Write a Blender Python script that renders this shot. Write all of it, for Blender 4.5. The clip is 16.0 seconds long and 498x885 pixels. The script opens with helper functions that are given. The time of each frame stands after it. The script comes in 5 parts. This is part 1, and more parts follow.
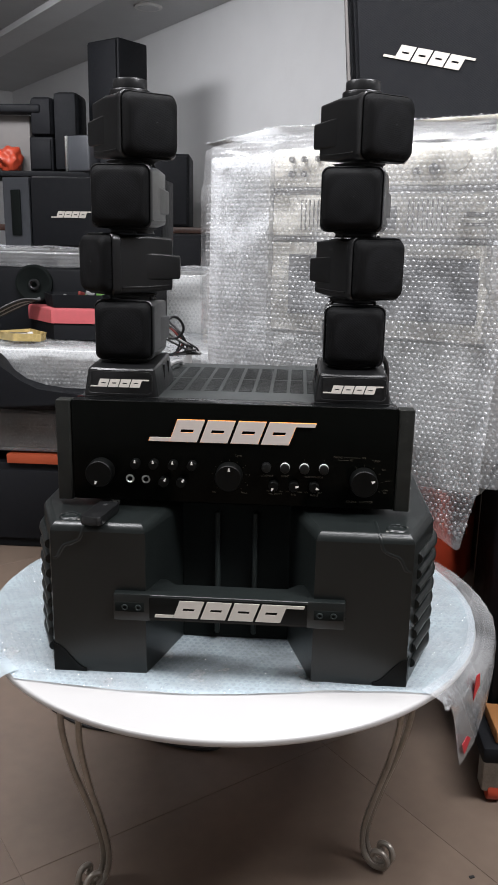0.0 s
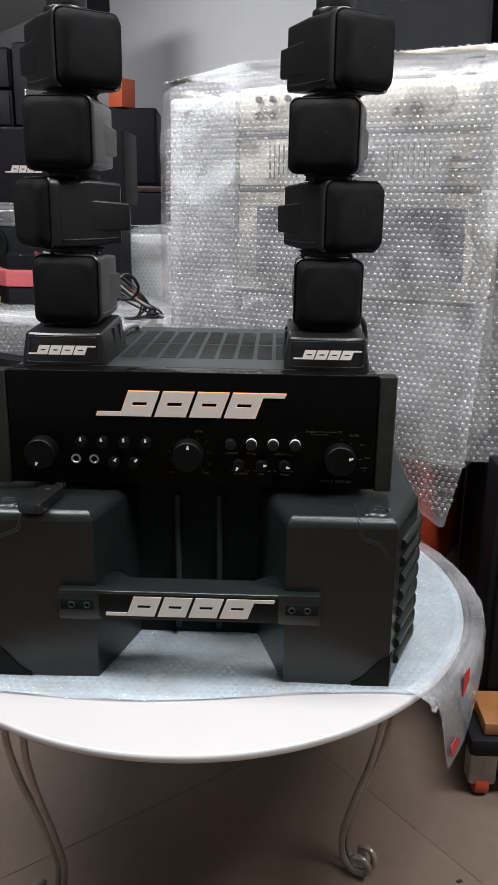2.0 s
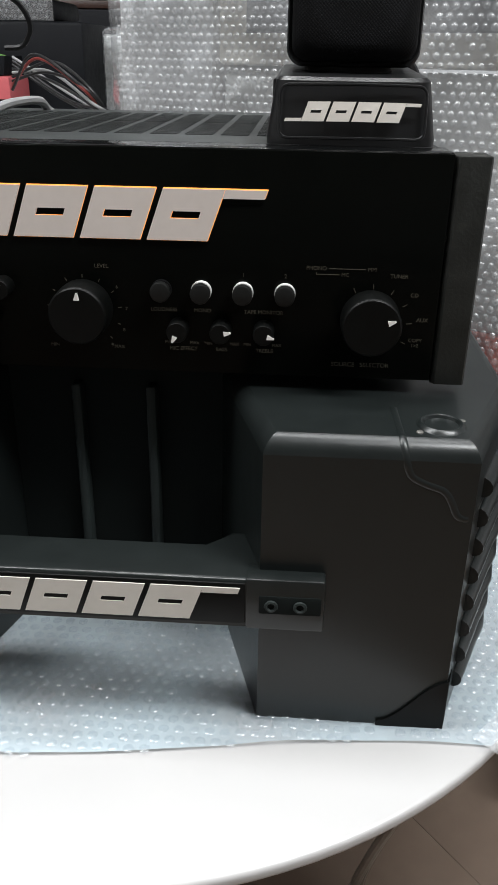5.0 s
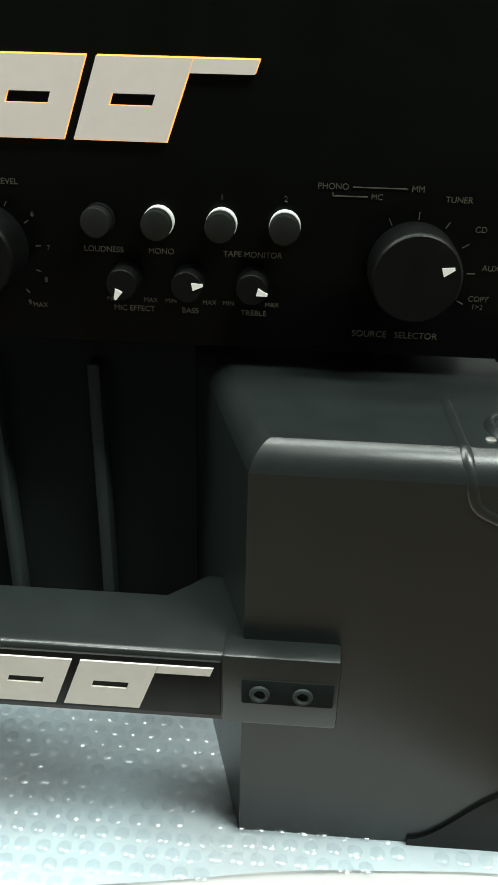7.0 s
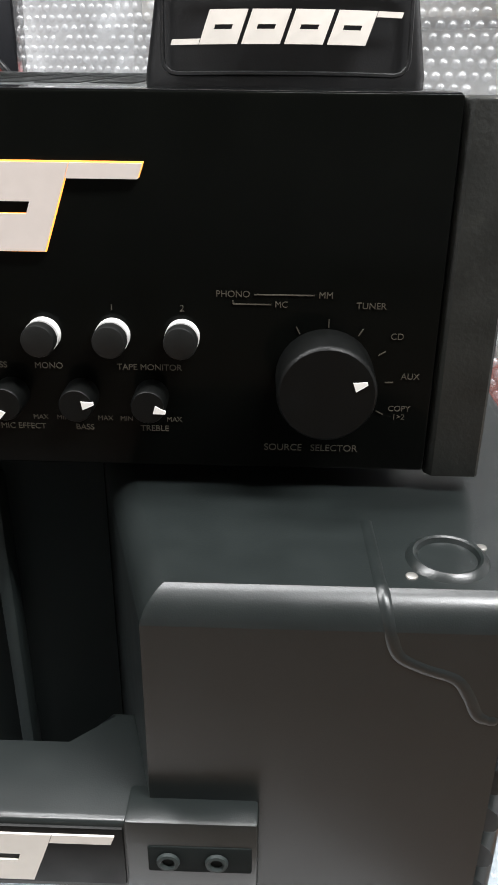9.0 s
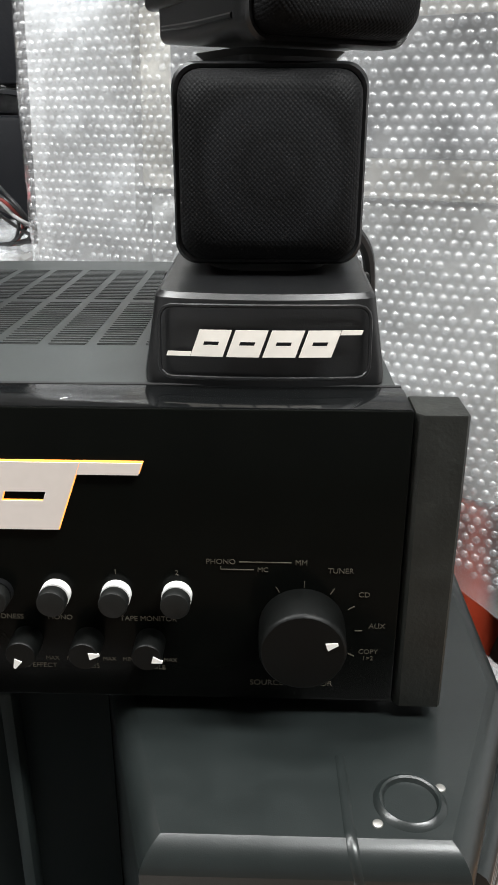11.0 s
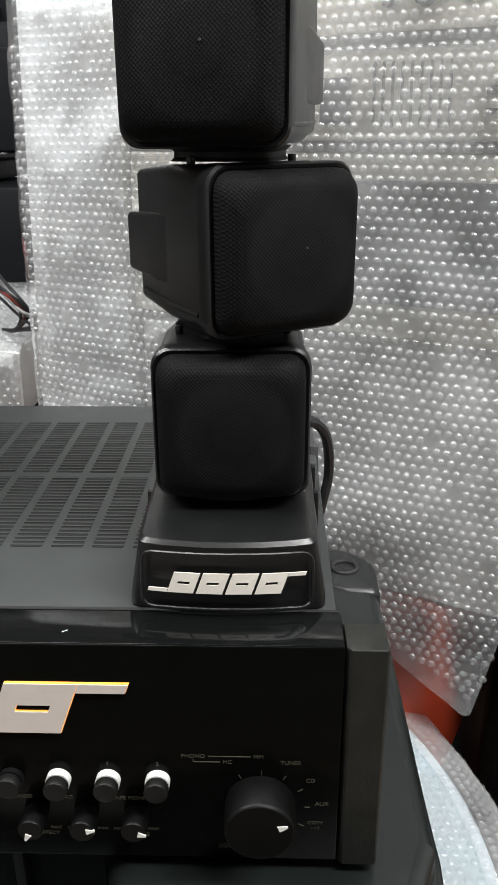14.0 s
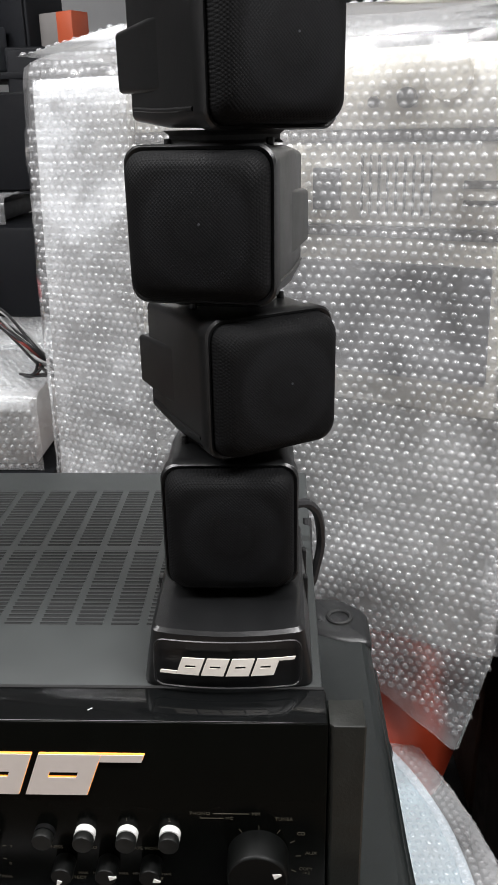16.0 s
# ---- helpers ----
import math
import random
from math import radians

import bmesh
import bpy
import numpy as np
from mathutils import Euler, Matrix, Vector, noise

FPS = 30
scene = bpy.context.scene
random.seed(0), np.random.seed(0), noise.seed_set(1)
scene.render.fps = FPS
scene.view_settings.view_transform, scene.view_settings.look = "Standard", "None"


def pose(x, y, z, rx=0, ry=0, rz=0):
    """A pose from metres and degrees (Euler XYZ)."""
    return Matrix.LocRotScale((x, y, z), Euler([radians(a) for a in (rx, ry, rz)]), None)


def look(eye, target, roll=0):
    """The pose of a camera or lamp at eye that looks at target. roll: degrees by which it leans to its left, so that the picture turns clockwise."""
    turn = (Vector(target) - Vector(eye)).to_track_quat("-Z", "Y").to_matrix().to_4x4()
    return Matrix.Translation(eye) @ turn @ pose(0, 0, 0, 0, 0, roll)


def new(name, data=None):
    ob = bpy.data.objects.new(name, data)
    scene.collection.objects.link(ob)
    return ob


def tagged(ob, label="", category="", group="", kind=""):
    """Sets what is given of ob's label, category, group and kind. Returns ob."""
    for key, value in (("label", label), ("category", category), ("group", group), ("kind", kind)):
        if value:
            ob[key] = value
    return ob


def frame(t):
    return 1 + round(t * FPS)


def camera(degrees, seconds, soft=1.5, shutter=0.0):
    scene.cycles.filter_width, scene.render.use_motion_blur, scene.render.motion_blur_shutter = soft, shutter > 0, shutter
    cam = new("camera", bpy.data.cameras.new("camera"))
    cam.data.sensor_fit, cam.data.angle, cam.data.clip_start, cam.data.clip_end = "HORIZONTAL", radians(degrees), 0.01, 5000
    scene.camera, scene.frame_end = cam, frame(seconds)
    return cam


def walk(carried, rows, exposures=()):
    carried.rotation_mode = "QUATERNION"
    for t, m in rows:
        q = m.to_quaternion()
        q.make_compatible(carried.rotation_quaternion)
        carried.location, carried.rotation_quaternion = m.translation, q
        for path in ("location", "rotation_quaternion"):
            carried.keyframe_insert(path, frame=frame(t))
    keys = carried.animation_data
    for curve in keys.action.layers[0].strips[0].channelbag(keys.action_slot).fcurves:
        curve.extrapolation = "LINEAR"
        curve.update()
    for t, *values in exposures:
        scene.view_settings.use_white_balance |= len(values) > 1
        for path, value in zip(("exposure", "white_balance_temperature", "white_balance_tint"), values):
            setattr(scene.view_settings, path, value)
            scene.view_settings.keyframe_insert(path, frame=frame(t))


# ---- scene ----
cam = camera(34.5, 16.0, soft=1.5)
METRES, EYE, TILT, LEAN, TURN = 1.1, 0.9, 0.0, 0.0, 3.4
ROWS = [
    (0.0, 0.0, 0.0, 0.0, 0.26, -14.16, -1.05),
    (0.5, 0.0036, 0.0115, -0.0022, -0.65, -14.23, -1.15),
    (1.0, 0.0097, 0.0415, -0.0074, -0.34, -14.99, -0.79),
    (1.5, 0.0078, 0.077, -0.0124, -0.95, -15.8, -0.67),
    (2.0, 0.0171, 0.1084, -0.019, -1.45, -16.58, -0.76),
    (2.5, 0.0338, 0.1906, -0.0573, -1.35, -19.19, -0.56),
    (3.0, 0.0451, 0.2524, -0.0756, -2.08, -20.57, -0.69),
    (5.5, 0.0733, 0.5319, -0.1665, 0.47, -26.14, -0.9),
    (6.0, 0.0775, 0.5785, -0.1882, 0.4, -26.23, -0.9),
    (6.5, 0.0721, 0.5982, -0.1952, 0.34, -27.83, -1.04),
    (7.0, 0.0758, 0.6124, -0.1933, 0.38, -27.69, -1.34),
    (7.5, 0.0862, 0.634, -0.1973, -0.1, -27.59, -1.36),
    (8.0, 0.0972, 0.6455, -0.1958, -0.97, -27.13, -1.05),
    (8.5, 0.098, 0.6482, -0.1897, -1.6, -26.58, -0.59),
    (9.0, 0.102, 0.6526, -0.1759, -1.63, -25.63, -0.52),
    (9.5, 0.1033, 0.6516, -0.1578, -1.63, -24.83, -0.28),
    (10.0, 0.1045, 0.6523, -0.1375, -1.68, -23.39, -0.29),
    (12.5, 0.1126, 0.6288, -0.0346, -1.7, -21.28, 0.24),
    (13.0, 0.116, 0.6264, -0.0189, -1.68, -21.18, 0.23),
    (13.5, 0.1203, 0.6255, -0.0022, -1.72, -21.07, 0.35),
    (14.0, 0.1217, 0.6181, 0.0199, -1.85, -21.54, 0.22),
    (14.5, 0.1244, 0.6108, 0.0416, -1.81, -21.57, 0.45),
    (15.0, 0.1238, 0.602, 0.0581, -1.49, -21.2, 0.9),
    (15.5, 0.1245, 0.5924, 0.0729, -1.22, -20.91, 1.05),
    (16.0, 0.1285, 0.5813, 0.0916, -1.39, -21.5, 1.0),
]
walk(cam, [(t, pose(0, 0, EYE, TILT, LEAN, TURN) @ pose(METRES * x, METRES * y, METRES * z, 90 + pitch, roll, yaw)) for t, x, y, z, yaw, pitch, roll in ROWS],
     exposures=((0, 0.17, 6560, 14), (1.5, .09, 6560, 14), (3, .02, 6600, 14), (5.5, 0.08, 6560, 7), (6.5, .36, 6640, -5), (7.5, .70, 6650, 1), (9, .92, 6640, 12), (9.5, .95, 6640, 12), (10, .90, 6640, 11), (12.5, .46, 6780, 9), (14, .28, 6780, 10), (16, .20, 6720, 13)))

# ---- world and light ----
world = bpy.data.worlds.new("room_world")
scene.world = world
world.use_nodes = True
world.node_tree.nodes["Background"].inputs[0].default_value = (0.75, 0.85, 1.0, 1)
world.node_tree.nodes["Background"].inputs[1].default_value = 0.05


def area_lamp(name, m, sx, sy, watts, colour):
    d = bpy.data.lights.new(name, "AREA")
    d.shape, d.size, d.size_y, d.energy, d.color = "RECTANGLE", sx, sy, watts, colour
    ob = new(name, d)
    ob.matrix_world = m
    return ob


ROOM = -52.0  # the room stands turned against the table
A = Vector((math.cos(radians(ROOM)), math.sin(radians(ROOM)), 0))
N = Vector((-A.y, A.x, 0))  # towards the white wall
CEIL = 2.25
area_lamp("front_lamp_light", look((-0.1, 1.2, 2.165), (-0.1, 1.2, 0)), 1.2, 0.28, 22, (0.95, 0.98, 1.0))
area_lamp("left_lamp_light", look((-1.15, 0.8, 2.165), (-1.15, 0.8, 0)), 1.2, 0.28, 38, (0.95, 0.98, 1.0))
area_lamp("right_lamp_light", look((1.0, 0.5, 2.165), (1.0, 0.5, 0)), 1.2, 0.28, 52, (0.95, 0.98, 1.0))
area_lamp("far_lamp_light", look((-1.5, 3.4, 2.15), (-1.1, 4.4, 0.9)), 1.2, 0.28, 38, (0.95, 0.98, 1.0))


# ---- materials ----
def mat(name, colour, rough=0.5, metal=0.0, spread=0.15, scale=30.0, bump=0.0, bump_scale=200.0, wear=None, spec=0.5,
        per_object=0.0, coat=0.0, uneven=0.07):
    """A surface with coarse and fine variation, fine relief and, where given, wear of another colour."""
    m = bpy.data.materials.new(name)
    m.use_nodes = True
    nt = m.node_tree
    b = nt.nodes["Principled BSDF"]
    co = nt.nodes.new("ShaderNodeTexCoord")
    n1 = nt.nodes.new("ShaderNodeTexNoise")
    n1.inputs["Scale"].default_value, n1.inputs["Detail"].default_value = scale, 5
    n2 = nt.nodes.new("ShaderNodeTexNoise")
    n2.inputs["Scale"].default_value, n2.inputs["Detail"].default_value = scale * 0.13, 3
    for n in (n1, n2):
        nt.links.new(co.outputs["Object"], n.inputs["Vector"])
    add = nt.nodes.new("ShaderNodeMath")
    add.operation = "ADD"
    nt.links.new(n1.outputs["Fac"], add.inputs[0])
    nt.links.new(n2.outputs["Fac"], add.inputs[1])
    ramp = nt.nodes.new("ShaderNodeMapRange")
    ramp.inputs["From Min"].default_value, ramp.inputs["From Max"].default_value = 0.6, 1.4
    ramp.inputs["To Min"].default_value, ramp.inputs["To Max"].default_value = 1 - spread, 1 + spread
    nt.links.new(add.outputs[0], ramp.inputs["Value"])
    out = ramp.outputs["Result"]
    if per_object:
        info = nt.nodes.new("ShaderNodeObjectInfo")
        r2 = nt.nodes.new("ShaderNodeMapRange")
        r2.inputs["To Min"].default_value, r2.inputs["To Max"].default_value = 1 - per_object, 1 + per_object
        nt.links.new(info.outputs["Random"], r2.inputs["Value"])
        mul = nt.nodes.new("ShaderNodeMath")
        mul.operation = "MULTIPLY"
        nt.links.new(out, mul.inputs[0])
        nt.links.new(r2.outputs["Result"], mul.inputs[1])
        out = mul.outputs[0]
    tint = nt.nodes.new("ShaderNodeVectorMath")
    tint.operation = "SCALE"
    tint.inputs[0].default_value = colour
    nt.links.new(out, tint.inputs["Scale"])
    col = tint.outputs["Vector"]
    if wear:
        wcol, amount, wscale = wear
        n3 = nt.nodes.new("ShaderNodeTexNoise")
        n3.inputs["Scale"].default_value, n3.inputs["Detail"].default_value, n3.inputs["Roughness"].default_value = wscale, 8, 0.7
        nt.links.new(co.outputs["Object"], n3.inputs["Vector"])
        r3 = nt.nodes.new("ShaderNodeMapRange")
        r3.inputs["From Min"].default_value, r3.inputs["From Max"].default_value = 0.58, 0.72
        r3.inputs["To Max"].default_value = amount
        nt.links.new(n3.outputs["Fac"], r3.inputs["Value"])
        mix = nt.nodes.new("ShaderNodeMix")
        mix.data_type = "RGBA"
        nt.links.new(r3.outputs["Result"], mix.inputs["Factor"])
        nt.links.new(col, mix.inputs[6])
        mix.inputs[7].default_value = (*wcol, 1)
        col = mix.outputs[2]
    nt.links.new(col, b.inputs["Base Color"])
    rr = nt.nodes.new("ShaderNodeMapRange")
    rr.inputs["From Min"].default_value, rr.inputs["From Max"].default_value = 0.3, 0.7
    rr.inputs["To Min"].default_value, rr.inputs["To Max"].default_value = max(0.02, rough - uneven), min(1, rough + uneven)
    nt.links.new(n1.outputs["Fac"], rr.inputs["Value"])
    nt.links.new(rr.outputs["Result"], b.inputs["Roughness"])
    b.inputs["Metallic"].default_value = metal
    b.inputs["Specular IOR Level"].default_value = spec
    b.inputs["Coat Weight"].default_value = coat
    if bump:
        nb = nt.nodes.new("ShaderNodeTexNoise")
        nb.inputs["Scale"].default_value, nb.inputs["Detail"].default_value = bump_scale, 3
        nt.links.new(co.outputs["Object"], nb.inputs["Vector"])
        bp = nt.nodes.new("ShaderNodeBump")
        bp.inputs["Strength"].default_value, bp.inputs["Distance"].default_value = bump, 0.002
        nt.links.new(nb.outputs["Fac"], bp.inputs["Height"])
        nt.links.new(bp.outputs["Normal"], b.inputs["Normal"])
    return m


def glow(name, colour, strength):
    m = bpy.data.materials.new(name)
    m.use_nodes = True
    b = m.node_tree.nodes["Principled BSDF"]
    b.inputs["Base Color"].default_value = (*colour, 1)
    b.inputs["Emission Color"].default_value = (*colour, 1)
    b.inputs["Emission Strength"].default_value = strength
    return m


def cloth_mesh(name, colour, pitch, spec=0.22, cone=False):
    """Speaker cloth: a fine woven mesh with relief; where thin, the paler cone behind it shows through."""
    m = mat(name, colour, 0.7, spread=0.2, scale=60, spec=spec)
    nt = m.node_tree
    b = nt.nodes["Principled BSDF"]
    co = nt.nodes.new("ShaderNodeTexCoord")
    vo = nt.nodes.new("ShaderNodeTexVoronoi")
    vo.inputs["Scale"].default_value, vo.inputs["Randomness"].default_value = 1 / pitch, 0.05
    mp = nt.nodes.new("ShaderNodeMapping")
    mp.inputs["Rotation"].default_value, mp.inputs["Location"].default_value = (0, radians(45), 0), (0, 0.0006, 0)
    nt.links.new(co.outputs["Object"], mp.inputs["Vector"])
    nt.links.new(mp.outputs["Vector"], vo.inputs["Vector"])
    bp = nt.nodes.new("ShaderNodeBump")
    bp.inputs["Strength"].default_value, bp.inputs["Distance"].default_value = 0.55, 0.0007
    bp.invert = True
    nt.links.new(vo.outputs["Distance"], bp.inputs["Height"])
    nt.links.new(bp.outputs["Normal"], b.inputs["Normal"])
    if cone:
        far = nt.nodes.new("ShaderNodeVectorMath")
        far.operation = "DISTANCE"
        flat = nt.nodes.new("ShaderNodeVectorMath")
        flat.operation = "MULTIPLY"
        flat.inputs[1].default_value = (1, 0, 1)
        nt.links.new(co.outputs["Object"], flat.inputs[0])
        nt.links.new(flat.outputs["Vector"], far.inputs[0])
        far.inputs[1].default_value = (0.002, 0, 0.0405)
        ramp = nt.nodes.new("ShaderNodeValToRGB")
        ramp.color_ramp.elements[0].position, ramp.color_ramp.elements[0].color = 0.0, (1.5, 1.5, 1.5, 1)
        ramp.color_ramp.elements[1].position, ramp.color_ramp.elements[1].color = 0.62, (1, 1, 1, 1)
        for at, v in ((0.20, 1.7), (0.24, 1.1), (0.36, 1.9), (0.54, 2.3)):
            e = ramp.color_ramp.elements.new(at)
            e.color = (v, v, v, 1)
        wide = nt.nodes.new("ShaderNodeMath")
        wide.operation = "MULTIPLY"
        wide.inputs[1].default_value = 20.0
        nt.links.new(far.outputs["Value"], wide.inputs[0])
        nt.links.new(wide.outputs[0], ramp.inputs["Fac"])
        tone = nt.nodes.new("ShaderNodeVectorMath")
        tone.operation = "MULTIPLY"
        nt.links.new(b.inputs["Base Color"].links[0].from_socket, tone.inputs[0])
        nt.links.new(ramp.outputs["Color"], tone.inputs[1])
        nt.links.new(tone.outputs["Vector"], b.inputs["Base Color"])
    return m


def film(name, ior, colour, rough=0.12, milk=0.35, gloss=None, back=0.12):
    """Clear plastic film: lets light through, gleams, and is a little milky."""
    m = bpy.data.materials.new(name)
    m.use_nodes = True
    nt = m.node_tree
    nt.nodes.remove(nt.nodes["Principled BSDF"])
    out = nt.nodes["Material Output"]
    tr = nt.nodes.new("ShaderNodeBsdfTransparent")
    tr.inputs[0].default_value = (0.97, 0.98, 0.99, 1)
    gl = nt.nodes.new("ShaderNodeBsdfGlossy")
    gl.inputs["Roughness"].default_value = rough
    gl.inputs["Color"].default_value = (1, 1, 1, 1)
    di = nt.nodes.new("ShaderNodeBsdfDiffuse")
    di.inputs[0].default_value = (*colour, 1)
    tl = nt.nodes.new("ShaderNodeBsdfTranslucent")
    tl.inputs[0].default_value = (*colour, 1)
    m1 = nt.nodes.new("ShaderNodeMixShader")
    m1.inputs[0].default_value = back
    nt.links.new(di.outputs[0], m1.inputs[1])
    nt.links.new(tl.outputs[0], m1.inputs[2])
    co = nt.nodes.new("ShaderNodeTexCoord")
    nz = nt.nodes.new("ShaderNodeTexNoise")
    nz.inputs["Scale"].default_value, nz.inputs["Detail"].default_value = 14, 6
    nt.links.new(co.outputs["Object"], nz.inputs["Vector"])
    mr = nt.nodes.new("ShaderNodeMapRange")
    mr.inputs["From Min"].default_value, mr.inputs["From Max"].default_value = 0.35, 0.7
    mr.inputs["To Min"].default_value, mr.inputs["To Max"].default_value = milk * 0.6, min(1, milk * 1.4)
    nt.links.new(nz.outputs["Fac"], mr.inputs["Value"])
    m2 = nt.nodes.new("ShaderNodeMixShader")
    nt.links.new(mr.outputs["Result"], m2.inputs[0])
    nt.links.new(tr.outputs[0], m2.inputs[1])
    nt.links.new(m1.outputs[0], m2.inputs[2])
    fr = nt.nodes.new("ShaderNodeFresnel")
    fr.inputs["IOR"].default_value = ior
    m3 = nt.nodes.new("ShaderNodeMixShader")
    if gloss is None:
        nt.links.new(fr.outputs[0], m3.inputs[0])
    else:
        m3.inputs[0].default_value = gloss
    nt.links.new(m2.outputs[0], m3.inputs[1])
    nt.links.new(gl.outputs[0], m3.inputs[2])
    nt.links.new(m3.outputs[0], out.inputs["Surface"])
    return m


M_PANEL = mat("black_anodised_panel", (0.0023, 0.0026, 0.0022), 0.2, spread=0.2, scale=50, bump=0.01, bump_scale=900, spec=0.05, uneven=0.02)
M_AMP = mat("black_painted_steel", (0.029, 0.0325, 0.032), 0.42, spread=0.08, scale=40, bump=0.04, bump_scale=1200, spec=0.5, uneven=0.025)
M_CHEEK = mat("scuffed_black_cheek", (0.0088, 0.0094, 0.0080), 0.42, spread=0.35, scale=60, bump=0.12, bump_scale=500, wear=((0.03, 0.032, 0.026), 0.4, 70), spec=0.35)
# near-black colour painting the shade inside slots, panel joint and loop hole
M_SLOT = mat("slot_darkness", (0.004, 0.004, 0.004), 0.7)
M_BASS = mat("charcoal_textured_plastic", (0.0084, 0.0106, 0.0103), 0.30, spread=0.12, scale=70, bump=0.045, bump_scale=1700, wear=((0.012, 0.014, 0.0135), 0.15, 40), spec=0.44, uneven=0.02)
M_CAP = mat("charcoal_smooth_plastic", (0.012, 0.0125, 0.013), 0.34, spread=0.15, scale=80, bump=0.05, bump_scale=900, wear=((0.035, 0.035, 0.035), 0.3, 90), spec=0.45)
M_PORT = mat("port_black", (0.0075, 0.0096, 0.0092), 0.8, spread=0.3, spec=0.08)
M_FIN = mat("port_fin_black", (0.019, 0.025, 0.024), 0.6, spread=0.3, spec=0.2)
M_CUBE = mat("black_satin_plastic", (0.0052, 0.0054, 0.0057), 0.33, spread=0.12, scale=60, bump=0.05, bump_scale=1400, spec=0.5, uneven=0.03)
M_GRILLE = cloth_mesh("black_speaker_cloth", (0.0020, 0.0021, 0.0024), 0.0014, 0.13, True)
M_KNOB = mat("black_knob_plastic", (0.0026, 0.0029, 0.0027), 0.42, spread=0.2, scale=80, spec=0.14)
M_BUTTON = mat("black_button_plastic", (0.0055, 0.006, 0.0055), 0.5, spread=0.25, scale=120, bump=0.05, bump_scale=900, spec=0.25)
M_TAPE = mat("crimson_tape", (0.45, 0.018, 0.03), 0.35, spread=0.08, scale=60)
M_GLOSS = mat("glossy_black_acrylic", (0.003, 0.0033, 0.0034), 0.1, spread=0.1, scale=40, spec=0.32, uneven=0.02)
M_LOGO = mat("cream_logo_print", (0.57, 0.535, 0.485), 0.45, spread=0.05, scale=200)
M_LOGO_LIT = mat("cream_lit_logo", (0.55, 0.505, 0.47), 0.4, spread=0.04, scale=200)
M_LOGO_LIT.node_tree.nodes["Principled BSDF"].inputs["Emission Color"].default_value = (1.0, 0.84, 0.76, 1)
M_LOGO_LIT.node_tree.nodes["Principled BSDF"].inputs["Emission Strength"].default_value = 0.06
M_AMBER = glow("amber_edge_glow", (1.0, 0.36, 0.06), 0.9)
M_PRINT = mat("pale_gold_print", (0.056, 0.050, 0.037), 0.5, spread=0.15, scale=300)
M_WHITE = mat("white_pointer", (0.8, 0.78, 0.74), 0.5, spread=0.05)
M_SILVER = mat("brushed_silver", (0.62, 0.62, 0.6), 0.3, 1.0, spread=0.08, scale=300)
M_SCREW = mat("worn_screw_metal", (0.30, 0.29, 0.27), 0.45, 0.9, spread=0.25, scale=400)
M_SLEEVE = mat("white_button_sleeve", (0.75, 0.75, 0.73), 0.4, spread=0.05)
M_FOAM = mat("white_foam", (0.9, 0.905, 0.91), 0.8, spread=0.03)
M_PALEGREY = mat("pale_grey_case", (0.78, 0.78, 0.76), 0.6, spread=0.15, scale=12)
M_HANG = film("thin_bubble_film", 1.4, (0.9, 0.91, 0.92), 0.15, 0.2)
M_RUBBER = mat("black_rubber", (0.012, 0.012, 0.012), 0.65, spread=0.2, scale=100)
M_TABLE = mat("white_table_laminate", (0.44, 0.433, 0.427), 0.32, spread=0.02, scale=12, wear=((0.54, 0.52, 0.49), 0.1, 25), uneven=0.02)
M_IRON = mat("grey_brown_wrought_iron", (0.3, 0.27, 0.235), 0.4, 0.5, spread=0.25, scale=120, bump=0.15, bump_scale=300)
M_TILE = mat("beige_polished_tile", (0.165, 0.122, 0.094), 0.4, spread=0.1, scale=40, bump=0.02, bump_scale=60, wear=((0.17, 0.121, 0.09), 0.25, 30), per_object=0.04, spec=0.35, uneven=0.02)
M_GROUT = mat("grey_brown_grout", (0.17, 0.13, 0.1), 0.9, spread=0.25)
M_WALL = mat("white_wall_paint", (0.72, 0.73, 0.74), 0.8, spread=0.04, scale=6, bump=0.1, bump_scale=90, wear=((0.6, 0.6, 0.6), 0.25, 3))
M_CEIL = mat("grey_white_ceiling_paint", (0.58, 0.59, 0.60), 0.85, spread=0.06, scale=5)
M_BOX = mat("black_vinyl_cabinet", (0.0065, 0.0072, 0.009), 0.6, spread=0.2, scale=50, bump=0.15, bump_scale=700, spec=0.16)
M_BOXCLOTH = cloth_mesh("dark_speaker_cloth", (0.0055, 0.0062, 0.0082), 0.0018)
M_GREYPLASTIC = mat("dark_grey_plastic", (0.05, 0.054, 0.062), 0.5, spread=0.15, scale=60)
M_RED = mat("red_plastic", (0.42, 0.052, 0.022), 0.42, spread=0.1, scale=20)
M_PINK = mat("faded_red_cloth", (0.5, 0.1, 0.11), 0.8, spread=0.12, scale=60, bump=0.2, bump_scale=600)
M_ORANGE = mat("orange_red_carton", (0.4, 0.068, 0.022), 0.6, spread=0.08, scale=20)
M_CARTON = mat("grey_carton", (0.16, 0.15, 0.145), 0.7, spread=0.1, scale=30)
M_WOOD = mat("orange_wood_board", (0.27, 0.12, 0.042), 0.45, spread=0.25, scale=25, bump=0.1)
M_DARKWOOD = mat("dark_brown_wood", (0.035, 0.016, 0.011), 0.38, spread=0.3, scale=25, bump=0.1, wear=((0.08, 0.03, 0.02), 0.4, 12))
M_AMBERTRAY = mat("amber_resin", (0.5, 0.38, 0.16), 0.25, spread=0.3, scale=60)
M_WIRE = mat("black_cable", (0.012, 0.012, 0.013), 0.5, spread=0.1)
M_REDWIRE = mat("dark_red_cable", (0.2, 0.03, 0.025), 0.5, spread=0.1)
